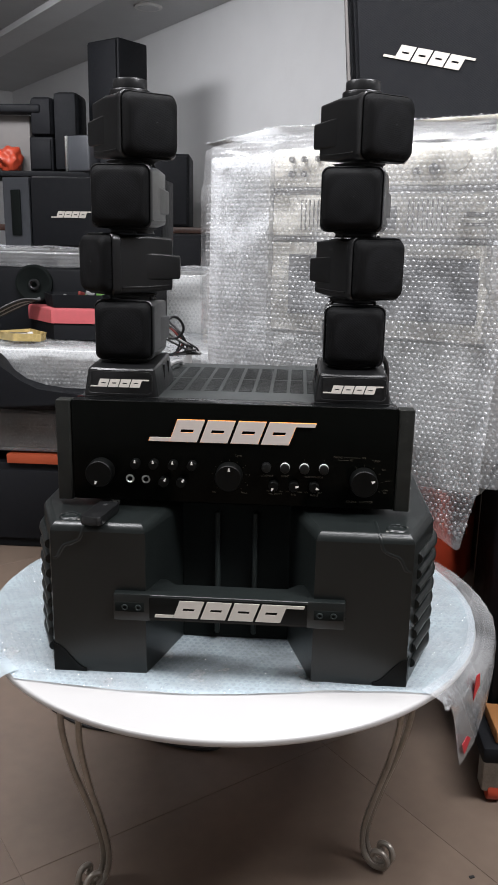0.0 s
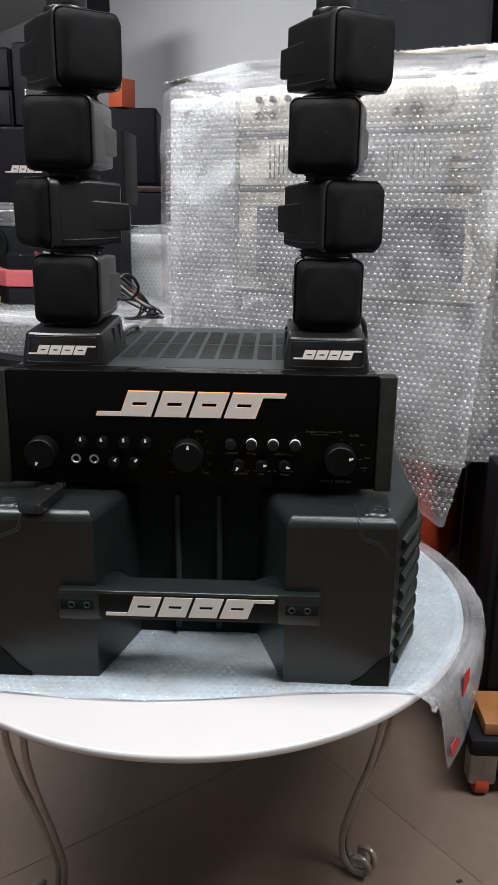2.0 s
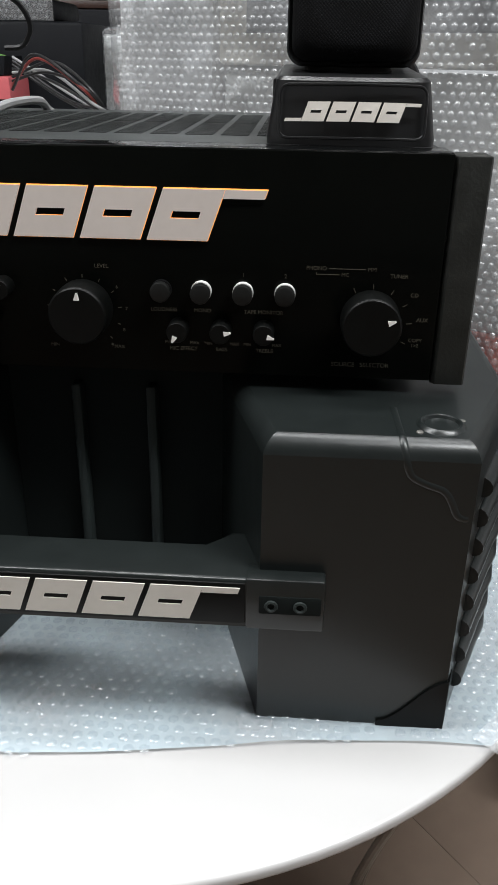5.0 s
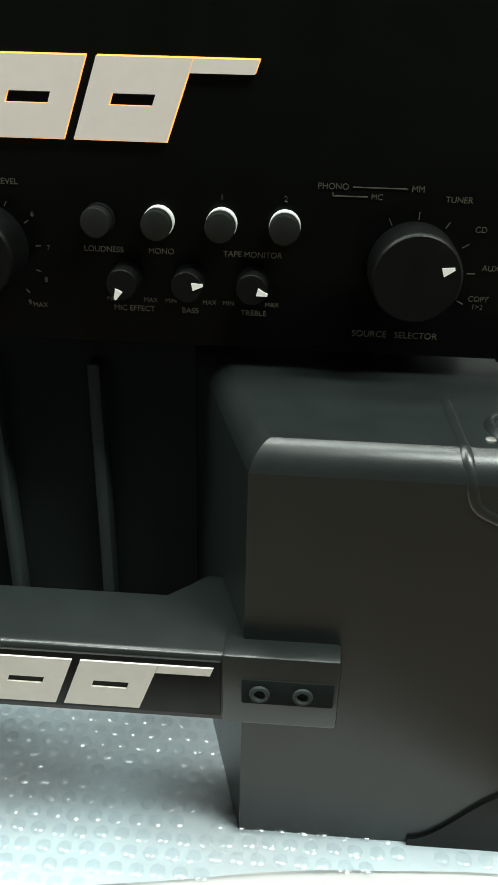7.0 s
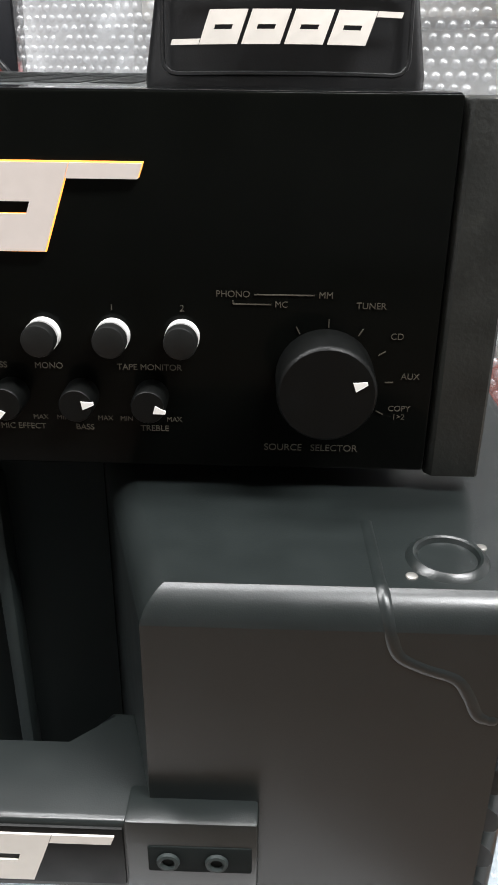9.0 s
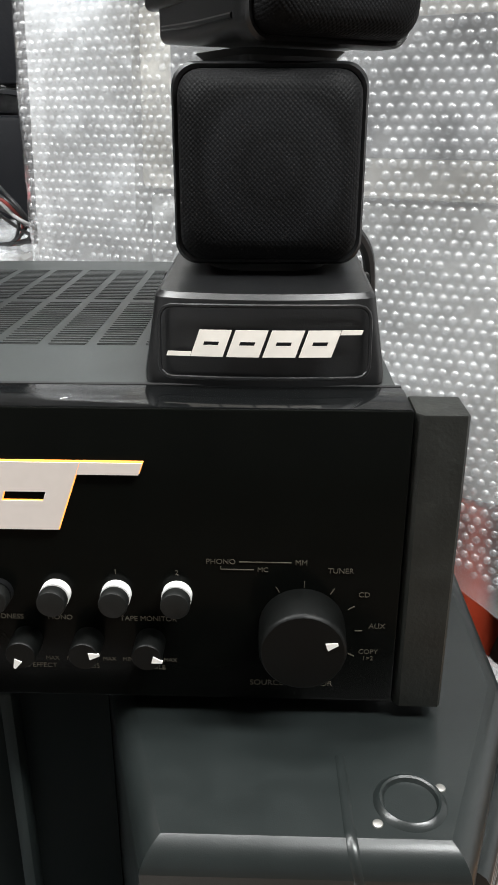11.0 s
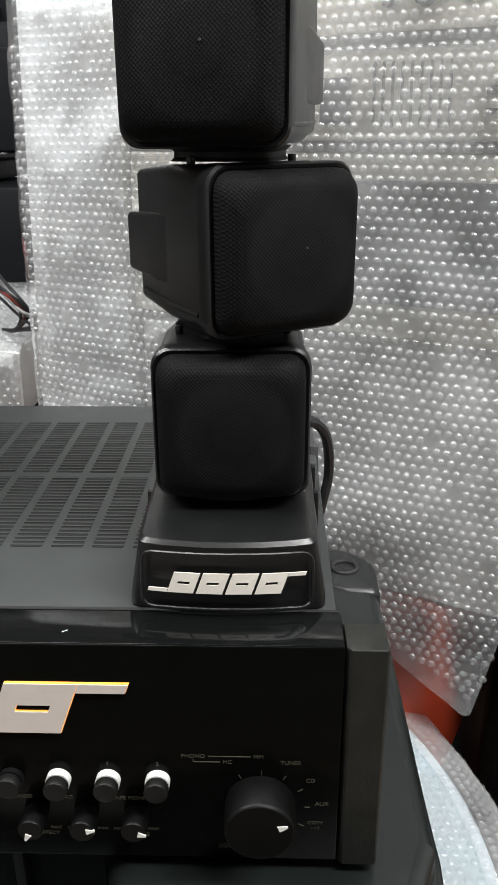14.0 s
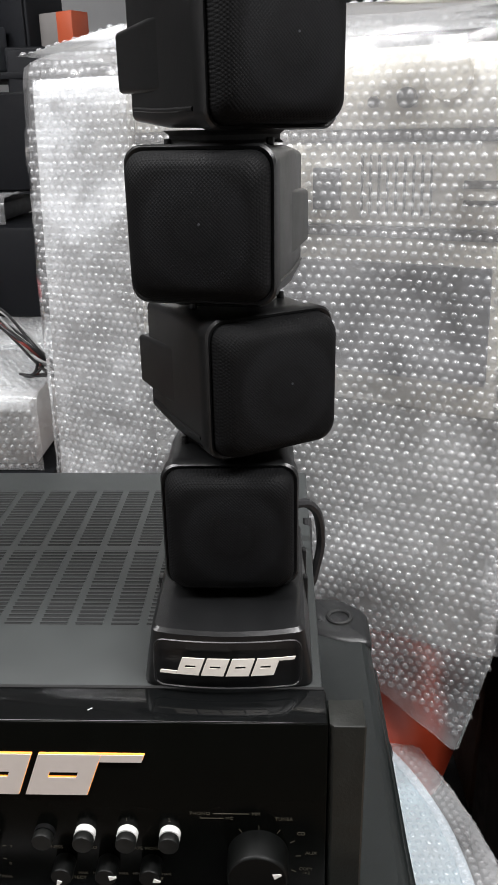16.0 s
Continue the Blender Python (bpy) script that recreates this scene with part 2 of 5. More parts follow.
M_GREYWIRE = mat("grey_cable", (0.3, 0.3, 0.3), 0.5, spread=0.1)
M_BEIGE = mat("yellowed_white_enamel", (0.88, 0.83, 0.73), 0.5, spread=0.05, scale=20)
M_DIALGLASS = mat("dark_dial_glass", (0.19, 0.195, 0.205), 0.3, spread=0.3, scale=30)
M_GREYMARK = mat("grey_mark", (0.14, 0.13, 0.115), 0.6, spread=0.2)
M_WRAP = film("bubble_film", 1.45, (0.95, 0.955, 0.96), 0.14, 0.155)
M_WRAPBUB = film("bubble_dome_film", 1.5, (0.98, 0.985, 0.99), 0.27, 0.13, 0.06, 0.35)
M_TWRAP = film("bluish_bubble_film", 1.4, (0.52, 0.61, 0.655), 0.18, 0.6)
M_TWRAPBUB = film("bluish_bubble_dome", 1.45, (0.62, 0.71, 0.75), 0.2, 0.12, 0.06, 0.3)
M_WHITEPLASTIC = mat("white_plastic", (0.7, 0.7, 0.69), 0.5, spread=0.08)
M_GREEN = mat("green_label", (0.12, 0.3, 0.06), 0.6)


# ---- mesh helpers ----
def finish(name, bm, material, smooth=35):
    me = bpy.data.meshes.new(name)
    bmesh.ops.recalc_face_normals(bm, faces=bm.faces[:])
    if smooth:
        for f in bm.faces:
            f.smooth = True
    bm.to_mesh(me)
    bm.free()
    if smooth:
        for p in me.polygons:
            if p.area > 0.002:
                p.use_smooth = False
        me.set_sharp_from_angle(angle=radians(smooth))
    me.materials.append(material)
    return me


def part(name, bm, material, parent=None, label="", m=None, smooth=35):
    ob = new(name, finish(name, bm, material, smooth))
    if parent:
        ob.parent = parent
    if m is not None:
        ob.matrix_basis = m
    if label:
        ob["label"] = label
    return ob


def again(ob, parent, m):
    """Another part on the same mesh."""
    o = new(ob.name.split(".")[0], ob.data)
    o.parent, o.matrix_basis = parent, m
    if "label" in ob:
        o["label"] = ob["label"]
    return o


def thing(name, m, label, category, group="", kind=""):
    ob = new(name)
    ob.empty_display_size = 0.05
    ob.matrix_basis = m
    return tagged(ob, label, category, group, kind)


def box(x0, x1, y0, y1, z0, z1, bevel=0.0, seg=2, bm=None):
    bm = bm or bmesh.new()
    r = bmesh.ops.create_cube(bm, size=1)
    vs = r["verts"]
    bmesh.ops.scale(bm, vec=(x1 - x0, y1 - y0, z1 - z0), verts=vs)
    bmesh.ops.translate(bm, vec=((x0 + x1) / 2, (y0 + y1) / 2, (z0 + z1) / 2), verts=vs)
    if bevel:
        es = list({e for v in vs for e in v.link_edges})
        bmesh.ops.bevel(bm, geom=es, offset=bevel, segments=seg, profile=0.5, affect="EDGES")
    return bm


def cyl(r, z0, z1, m=None, r2=None, seg=32, bevel=0.0, bm=None, bseg=2):
    bm = bm or bmesh.new()
    res = bmesh.ops.create_cone(bm, cap_ends=True, segments=seg, radius1=r, radius2=r if r2 is None else r2, depth=z1 - z0)
    vs = res["verts"]
    bmesh.ops.translate(bm, vec=(0, 0, (z0 + z1) / 2), verts=vs)
    if bevel:
        es = [e for e in {e for v in vs for e in v.link_edges} if any(len(f.verts) > 4 for f in e.link_faces)]
        got = bmesh.ops.bevel(bm, geom=es, offset=bevel, segments=bseg, profile=0.5, affect="EDGES")
        vs = [v for v in bm.verts if v in set(got["verts"]) or v in set(x for x in vs if x.is_valid)]
    if m is not None:
        bmesh.ops.transform(bm, matrix=m, verts=[v for v in vs if v.is_valid])
    return bm


def prism(points, z0, z1, bevel_top=0.0, bevel_side=0.0, seg=3, bm=None):
    """A plan outline raised from z0 to z1."""
    bm = bm or bmesh.new()
    lo = [bm.verts.new((x, y, z0)) for x, y in points]
    hi = [bm.verts.new((x, y, z1)) for x, y in points]
    bm.faces.new(lo[::-1])
    top = bm.faces.new(hi)
    n = len(points)
    for i in range(n):
        bm.faces.new((lo[i], lo[(i + 1) % n], hi[(i + 1) % n], hi[i]))
    if bevel_side:
        bmesh.ops.bevel(bm, geom=[e for e in bm.edges if abs(e.verts[0].co.z - e.verts[1].co.z) > 1e-6], offset=bevel_side,
                        segments=seg, profile=0.5, affect="EDGES")
    if bevel_top:
        hz = max(v.co.z for v in bm.verts)
        bmesh.ops.bevel(bm, geom=[e for e in bm.edges if all(abs(v.co.z - hz) < 1e-6 for v in e.verts)], offset=bevel_top,
                        segments=seg, profile=0.5, affect="EDGES")
    return bm


def tube(points, r, sub=6, seg=8, bm=None, r_end=None):
    """A round rod along a smooth line through the points."""
    bm = bm or bmesh.new()
    p = [Vector(q) for q in points]
    p = [2 * p[0] - p[1]] + p + [2 * p[-1] - p[-2]]
    line = []
    for i in range(1, len(p) - 2):
        for k in range(sub):
            t = k / sub
            line.append(0.5 * (2 * p[i] + (p[i + 1] - p[i - 1]) * t + (2 * p[i - 1] - 5 * p[i] + 4 * p[i + 1] - p[i + 2]) * t * t
                               + (3 * p[i] - p[i - 1] - 3 * p[i + 1] + p[i + 2]) * t ** 3))
    line.append(p[-2])
    up = Vector((0.3, 0.2, 1)).normalized()
    rings = []
    for i, q in enumerate(line):
        d = (line[min(i + 1, len(line) - 1)] - line[max(i - 1, 0)]).normalized()
        side = d.cross(up)
        if side.length < 1e-3:
            side = d.cross(Vector((1, 0, 0)))
        side.normalize()
        up = side.cross(d).normalized()
        rr = r if r_end is None else r + (r_end - r) * i / (len(line) - 1)
        rings.append([bm.verts.new(q + rr * (math.cos(a) * side + math.sin(a) * up)) for a in (2 * math.pi * k / seg for k in range(seg))])
    for a, b in zip(rings, rings[1:]):
        for k in range(seg):
            bm.faces.new((a[k], a[(k + 1) % seg], b[(k + 1) % seg], b[k]))
    bm.faces.new(rings[0][::-1])
    bm.faces.new(rings[-1])
    return bm


def rounded(w, h, r, seg=6):
    """The outline of a rounded rectangle about the origin."""
    out = []
    for cx, cy, a0 in ((w / 2 - r, h / 2 - r, 0), (-w / 2 + r, h / 2 - r, 90), (-w / 2 + r, -h / 2 + r, 180), (w / 2 - r, -h / 2 + r, 270)):
        for k in range(seg + 1):
            a = radians(a0 + 90 * k / seg)
            out.append((cx + r * math.cos(a), cy + r * math.sin(a)))
    return out


def loft(loops, cap0=True, cap1=True, bm=None):
    """Skins closed loops of equal count, given as lists of 3D points."""
    bm = bm or bmesh.new()
    vs = [[bm.verts.new(p) for p in loop] for loop in loops]
    n = len(vs[0])
    for a, b in zip(vs, vs[1:]):
        for k in range(n):
            bm.faces.new((a[k], a[(k + 1) % n], b[(k + 1) % n], b[k]))
    if cap0:
        bm.faces.new(vs[0][::-1])
    if cap1:
        bm.faces.new(vs[-1])
    return bm


def emblem(width, height, depth, material, parent, m, label="cream plain mark"):
    """The maker's mark as plain slanted shapes: a low bar, four leaning blocks with a slit, a high bar. Origin at its lower left, facing -y."""
    lean, h, w = 0.36, height, width
    step, bw = 0.183 * w, 0.165 * w

    def piece(name, outer, hole=None):
        bm = bmesh.new()

        def at(p, y):
            return bm.verts.new((p[0] + lean * p[1], y, p[1]))

        def corners(q):
            x0, x1, z0, z1 = q
            return [(x0, z0), (x1, z0), (x1, z1), (x0, z1)]

        of, ob = [at(p, -depth) for p in corners(outer)], [at(p, 0) for p in corners(outer)]
        for i in range(4):
            bm.faces.new((of[i], ob[i], ob[(i + 1) % 4], of[(i + 1) % 4]))
        if hole:
            hf, hb = [at(p, -depth) for p in corners(hole)], [at(p, 0) for p in corners(hole)]
            for i in range(4):
                k = (i + 1) % 4
                bm.faces.new((of[i], of[k], hf[k], hf[i]))
                bm.faces.new((hf[i], hf[k], hb[k], hb[i]))
        else:
            bm.faces.new(of)
        part(name, bm, material, parent, label, m=m, smooth=0)

    piece("mark_bar", (0, 0.125 * w - 0.0002, 0.0, 0.17 * h))
    for i in range(4):
        x0 = 0.125 * w + i * step
        piece("mark_block", (x0, x0 + bw, 0, h), (x0 + bw * 0.27, x0 + bw * 0.73, 0.43 * h, 0.57 * h))
    piece("mark_bar", (x0 + bw + 0.0002, w - lean * h, 0.83 * h, h))


def lettering(body, size, material, parent, place, name="label_text"):
    """Printed words on a front that faces -y, centred at place."""
    cu = bpy.data.curves.new(name, "FONT")
    cu.body, cu.size, cu.align_x, cu.align_y = body, size, "CENTER", "CENTER"
    cu.extrude = 0.00008
    ob = bpy.data.objects.new(name, cu)
    scene.collection.objects.link(ob)
    bpy.context.view_layer.update()
    me = bpy.data.meshes.new_from_object(ob.evaluated_get(bpy.context.evaluated_depsgraph_get()))
    bpy.data.objects.remove(ob)
    bpy.data.curves.remove(cu)
    me.materials.clear()
    me.materials.append(material)
    o = new(name, me)
    o.parent, o.matrix_basis = parent, pose(*place, 90, 0, 0)
    return o


# ---- the room ----
def R(a, n, z=0.0):
    """A place in the turned room: a along the white wall, n towards it."""
    return A * a + N * n + Vector((0, 0, z))


WALL_N = 2.80


def room_slab(name, a0, a1, n0, n1, z0, z1, material, label):
    ob = part(name, box(a0, a1, n0, n1, z0, z1), material, m=pose(0, 0, 0, 0, 0, ROOM), smooth=0)
    return tagged(ob, label, name.split("_")[0], kind="structure")


room_slab("wall_white", -8.2, 3.7, WALL_N, WALL_N + 0.12, 0, CEIL, M_WALL, "plain white painted wall behind the equipment")
room_slab("wall_west", -8.32, -8.2, -2.4, WALL_N + 0.12, 0, CEIL, M_WALL, "plain white painted end wall")
room_slab("wall_south", -8.2, 3.7, -2.52, -2.4, 0, CEIL, M_WALL, "plain white painted wall")
room_slab("wall_east", 3.7, 3.82, -2.52, WALL_N + 0.12, 0, CEIL, M_WALL, "plain white painted end wall")
room_slab("ceiling", -8.32, 3.82, -2.52, WALL_N + 0.12, CEIL, CEIL + 0.12, M_CEIL, "flat grey-white painted ceiling")
room_slab("trim_ceiling_step", -8.2, 3.7, 1.95, 2.15, CEIL - 0.04, CEIL - 0.001, M_WALL, "white stepped ceiling moulding")
room_slab("trim_ceiling_lip", -8.2, 3.7, 1.25, 1.37, CEIL - 0.06, CEIL - 0.001, M_WALL, "white stepped ceiling moulding")
downlight = thing("ceiling_light", Matrix.Translation(R(-4.73, 2.47, CEIL)), "round recessed white ceiling light, switched off", "ceiling light")
part("ring", cyl(0.085, -0.012, 0, seg=32, bevel=0.004), M_WHITEPLASTIC, downlight)
part("lens", cyl(0.065, -0.014, -0.011, seg=32), M_CEIL, downlight)
for i, (x, y) in enumerate(((-0.1, 1.2), (-1.15, 0.8), (1.0, 0.5), (-1.5, 3.4))):
    lamp = thing("tube_lamp", pose(x, y, CEIL - 0.005), "white tube lamp fixed under the ceiling", "ceiling lamp", group="tube lamps")
    part("body", box(-0.62, 0.62, -0.15, 0.15, -0.07, 0.0, 0.008), M_WHITEPLASTIC, lamp)

floor = tagged(part("floor", box(-8.2, 3.7, -2.4, WALL_N, -0.1, -0.0008), M_GROUT, m=pose(0, 0, 0, 0, 0, ROOM), smooth=0),
               "beige polished floor tiles with dark joints", "floor", kind="structure")

# ---- white round table with iron legs ----
TC, TR, TZ = (-0.090, 1.165), 0.371, 0.350
table = thing("round_table", pose(TC[0], TC[1], 0), "low round white table on curled wrought-iron legs", "table")
part("tabletop", cyl(TR, TZ - 0.010, TZ, seg=128, bevel=0.0035, bseg=3), M_TABLE, table, "glossy white laminate top")


def iron_leg(ang, out=0.0):
    """A pair of rods that bow down to a scroll at the floor; local x points outwards."""
    m = pose(0, 0, 0, 0, 0, ang) @ pose(out, 0, 0)
    for s in (-1, 1):
        pts = [(0.300, 0.020 * s, TZ - 0.011), (0.303, 0.019 * s, 0.27), (0.290, 0.016 * s, 0.2), (0.266, 0.010 * s, 0.12), (0.251, 0.007 * s, 0.06),
               (0.252, 0.006 * s, 0.024), (0.266, 0.006 * s, 0.0065), (0.284, 0.006 * s, 0.008), (0.293, 0.008 * s, 0.022), (0.286, 0.010 * s, 0.035),
               (0.273, 0.011 * s, 0.034), (0.270, 0.011 * s, 0.025), (0.277, 0.011 * s, 0.020)]
        part("leg", tube(pts, 0.0044, 6, 10), M_IRON, table, "curled grey iron rod", m=m)


for ang, out in ((-127.5, 0.014), (-33, 0.004), (42, 0.0), (138, 0.0)):
    iron_leg(ang, out)
part("ring", tube([(0.30 * math.cos(a), 0.30 * math.sin(a), TZ - 0.0165) for a in (2 * math.pi * k / 24 for k in range(25))], 0.006, 2, 8), M_IRON, table)

# ---- bass module ----
BX = -0.076
bass = thing("bass_speaker", pose(BX, 0.925, TZ + 0.003), "charcoal plastic bass speaker with ribbed sides and a handle bar", "speaker")
HALF, INNER = 0.2255, 0.106
outline = [(INNER, 0), (HALF, 0), (HALF + 0.037, 0.094), (HALF + 0.037, 0.395), (HALF + 0.012, 0.42), (-HALF - 0.012, 0.42), (-HALF - 0.037, 0.395),
           (-HALF - 0.037, 0.094), (-HALF, 0), (-INNER, 0), (-INNER + 0.033, 0.112), (INNER - 0.033, 0.112)]


def inset(points, d):
    """The outline drawn in by d on all sides."""
    out, n = [], len(points)
    for k in range(n):
        p0, p1, p2 = Vector(points[k - 1]), Vector(points[k]), Vector(points[(k + 1) % n])
        e0, e1 = (p1 - p0).normalized(), (p2 - p1).normalized()
        n0, n1 = Vector((-e0.y, e0.x)), Vector((-e1.y, e1.x))
        m = (n0 + n1) / (1 + n0.dot(n1))
        out.append(tuple(p1 + m * d))
    return out


def moulded(points, z0, z1, r, steps=5):
    """A plan outline raised to z1, with a rounded upper edge and crisp mitred corners."""
    rings = [[(x, y, z0) for x, y in points]]
    for k in range(steps + 1):
        a = radians(12 + 62 * k / steps)
        rings.append([(x, y, z1 + r * (math.sin(a) - math.sin(radians(74)))) for x, y in inset(points, r * (math.cos(radians(12)) - math.cos(a)))])
    return loft(rings)


part("body", moulded(outline, 0, 0.202, 0.0135, 8), M_BASS, bass, smooth=10)
part("port", box(-INNER + 0.0325, INNER - 0.0325, 0.1085, 0.1125, 0.0005, 0.1985), M_PORT, bass, "dark port opening")
for x in (-0.025, 0.026):
    part("port_fin", box(x - 0.0035, x + 0.0035, 0.098, 0.1105, 0.01, 0.19, 0.0025), M_FIN, bass)
for s in (-1, 1):
    for i in range(8):
        z = 0.022 + i * 0.0205
        a, b, c = (s * (HALF + 0.008), 0.022), (s * (HALF + 0.0375), 0.095), (s * (HALF + 0.0375), 0.35)
        part("rib", tube([(a[0], a[1], z), (s * (HALF + 0.024), 0.06, z), (b[0], b[1], z), (s * (HALF + 0.0375), 0.16, z), (c[0], c[1], z)], 0.0066, 3, 12), M_BASS, bass)
# corner caps, the screws and the stacking hole
for s in (-1, 1):
    line = [(-0.0440, 0.050, 0.1992), (-0.0436, 0.030, 0.1992), (-0.0433, 0.0150, 0.1992), (-0.0428, 0.0096, 0.1991), (-0.0420, 0.0056, 0.1966), (-0.0405, 0.0030, 0.1915), (-0.0370, 0.0028, 0.1825),
            (-0.0285, 0.0028, 0.1775), (-0.0180, 0.0028, 0.1735), (-0.0130, 0.0028, 0.1665), (-0.0095, 0.0028, 0.1590), (-0.0060, 0.0030, 0.1565), (-0.0020, 0.0045, 0.1560), (0.0040, 0.0190, 0.1555), (0.0125, 0.040, 0.1550)]
    top = part("cap_seam", tube([(s * (HALF + a), b, c) for a, b, c in line], 0.0035, 5, 20), M_BASS, bass, "raised seam of the corner cap")
    bm = loft([[(q * math.cos(a), q * math.sin(a), z) for a in (2 * math.pi * k / 32 for k in range(32))] for q, z in ((0.0145, 0.2015), (0.0131, 0.2034), (0.0117, 0.2042), (0.0108, 0.2038), (0.0100, 0.2022))], False, True)
    part("socket", bm, M_BASS, top, "round stacking socket", m=pose(s * (HALF - 0.019), 0.0265, 0))
    for dx, dy in ((-0.0135, -0.0105), (0.0130, 0.0075)):
        part("screw", cyl(0.0021, 0.2015, 0.2026, pose(s * (HALF - 0.019 + dx), 0.0265 + dy, 0), seg=16, bevel=0.0006), M_SCREW, top)
    # the lower caps rise in a curve from the inside to the outside
    bm = bmesh.new()
    n = 12
    f0, f1 = [], []
    for k in range(n + 1):
        t = k / n
        x = s * (HALF - 0.042 + 0.043 * t)
        zt = 0.004 + 0.034 * (t * t * (3 - 2 * t))
        f0.append((x, 0.0, zt))
    loopa = [bm.verts.new((p[0], -0.0016, p[2])) for p in f0] + [bm.verts.new((s * (HALF + 0.001), -0.0016, -0.002)), bm.verts.new((s * (HALF - 0.042), -0.0016, -0.002))]
    loopb = [bm.verts.new((v.co.x + (s * 0.004 if abs(v.co.x) > HALF - 0.004 else 0), 0.012, v.co.z)) for v in loopa]
    bm.faces.new(loopa)
    bm.faces.new(loopb[::-1])
    for k in range(len(loopa)):
        bm.faces.new((loopa[k], loopb[k], loopb[(k + 1) % len(loopa)], loopa[(k + 1) % len(loopa)]))
    part("corner_foot", bm, M_KNOB, bass, "curved plastic foot cap")
    rc = part("rear_cap", prism([(s * (HALF + 0.0385), 0.345), (s * (HALF + 0.0385), 0.397), (s * (HALF + 0.012), 0.4215), (s * (HALF - 0.02), 0.4215), (s * (HALF - 0.02), 0.36),
                                 (s * (HALF + 0.01), 0.345)][::s], 0.15, 0.2045, 0.008, 0.008, 3), M_CAP, bass, "smooth plastic corner cap")
    part("foot_ring", tube([(s * (HALF + 0.01) + 0.011 * math.cos(a), 0.384 + 0.011 * math.sin(a), 0.205) for a in (2 * math.pi * k / 16 for k in range(17))], 0.0022, 2, 8), M_RUBBER, rc)
    part("side_hook", tube([(s * (HALF + 0.036), 0.30, 0.10), (s * (HALF + 0.052), 0.31, 0.095), (s * (HALF + 0.056), 0.34, 0.09), (s * (HALF + 0.036), 0.36, 0.09)], 0.003, 4, 8), M_RUBBER, bass)
# the handle bar
handle = part("handle", prism([(-INNER - 0.002, -0.010), (INNER + 0.002, -0.010), (INNER + 0.002, 0.004), (INNER - 0.011, 0.042), (INNER - 0.021, 0.042), (INNER - 0.033, 0.022),
                               (-INNER + 0.033, 0.022), (-INNER + 0.021, 0.042), (-INNER + 0.011, 0.042), (-INNER - 0.002, 0.004)], 0.081, 0.115, 0.003, 0.0, 3), M_BASS, bass, "straight handle bar across the recess")
for s in (-1, 1):
    x0, x1 = sorted((s * (INNER - 0.008), s * (INNER + 0.039)))
    tab = part("handle_tab", box(x0, x1, -0.0105, 0.006, 0.0795, 0.1155, 0.0016), M_BASS, handle)
    part("screw_plate", box(s * (INNER + 0.0185) - 0.0185, s * (INNER + 0.0185) + 0.0185, -0.0112, -0.008, 0.0915, 0.1045, 0.001), M_PORT, handle)
    for dx in (0.0084, 0.0255):
        ring = tube([(0.0031 * math.cos(a), 0.0031 * math.sin(a), 0.0008) for a in (2 * math.pi * k / 16 for k in range(17))], 0.0011, 2, 6)
        bolt = part("bolt", ring, M_FIN, handle, m=pose(s * (INNER + dx - 0.001), -0.0112, 0.0980, 90, 0, 0))
        part("bolt_socket", cyl(0.0023, -0.0005, 0.0006, seg=6), M_PORT, handle, m=pose(s * (INNER + dx - 0.001), -0.0112, 0.0980, 90, 0, 0))
part("name_plate", box(-INNER + 0.006, INNER - 0.008, -0.0112, -0.009, 0.0835, 0.1125, 0.001), M_KNOB, handle, "dark recessed name plate")
emblem(0.188, 0.0235, 0.0008, M_LOGO, handle, pose(-0.093, -0.0112, 0.0862), "cream maker's mark")

# ---- amplifier ----
AX, AY, AZ = -0.0805, 0.998, 0.567
amp = thing("amplifier", pose(AX, AY, AZ), "black stereo amplifier with a lit front panel and slotted top", "amplifier")
PW = 0.2095


def px(x):
    """From the room's x to the amplifier's own."""
    return x - AX


part("front_panel", box(-PW, PW, 0, 0.028, -0.003, 0.13, 0.0012), M_PANEL, amp, "glossy black front panel")
for s in (-1, 1):
    plan = [(PW + 0.0006, 0.0022), (PW + 0.0032, -0.0008), (PW + 0.0196, -0.0008), (PW + 0.0208, 0.0006), (PW + 0.0208, 0.022), (PW + 0.0006, 0.022)]
    part("side_cheek", prism([(s * a, b) for a, b in plan][::s], -0.0045, 0.129, 0.0010, 0.0, 2), M_CHEEK, amp, "scuffed black end cheek")
part("case", box(-PW + 0.002, PW - 0.002, 0.0285, 0.345, 0.004, 0.1292, 0.0015), M_AMP, amp, "black steel case")
for s in (-1, 1):
    for y in (0.05, 0.3):
        part("foot", cyl(0.018, -0.0115, 0.004, pose(s * 0.17, y, 0), seg=24, bevel=0.002), M_RUBBER, amp)
# rows of slots in the top: slats over near-black plates that paint their shade
slot_mesh = None
VENT_STEP = 0.0238
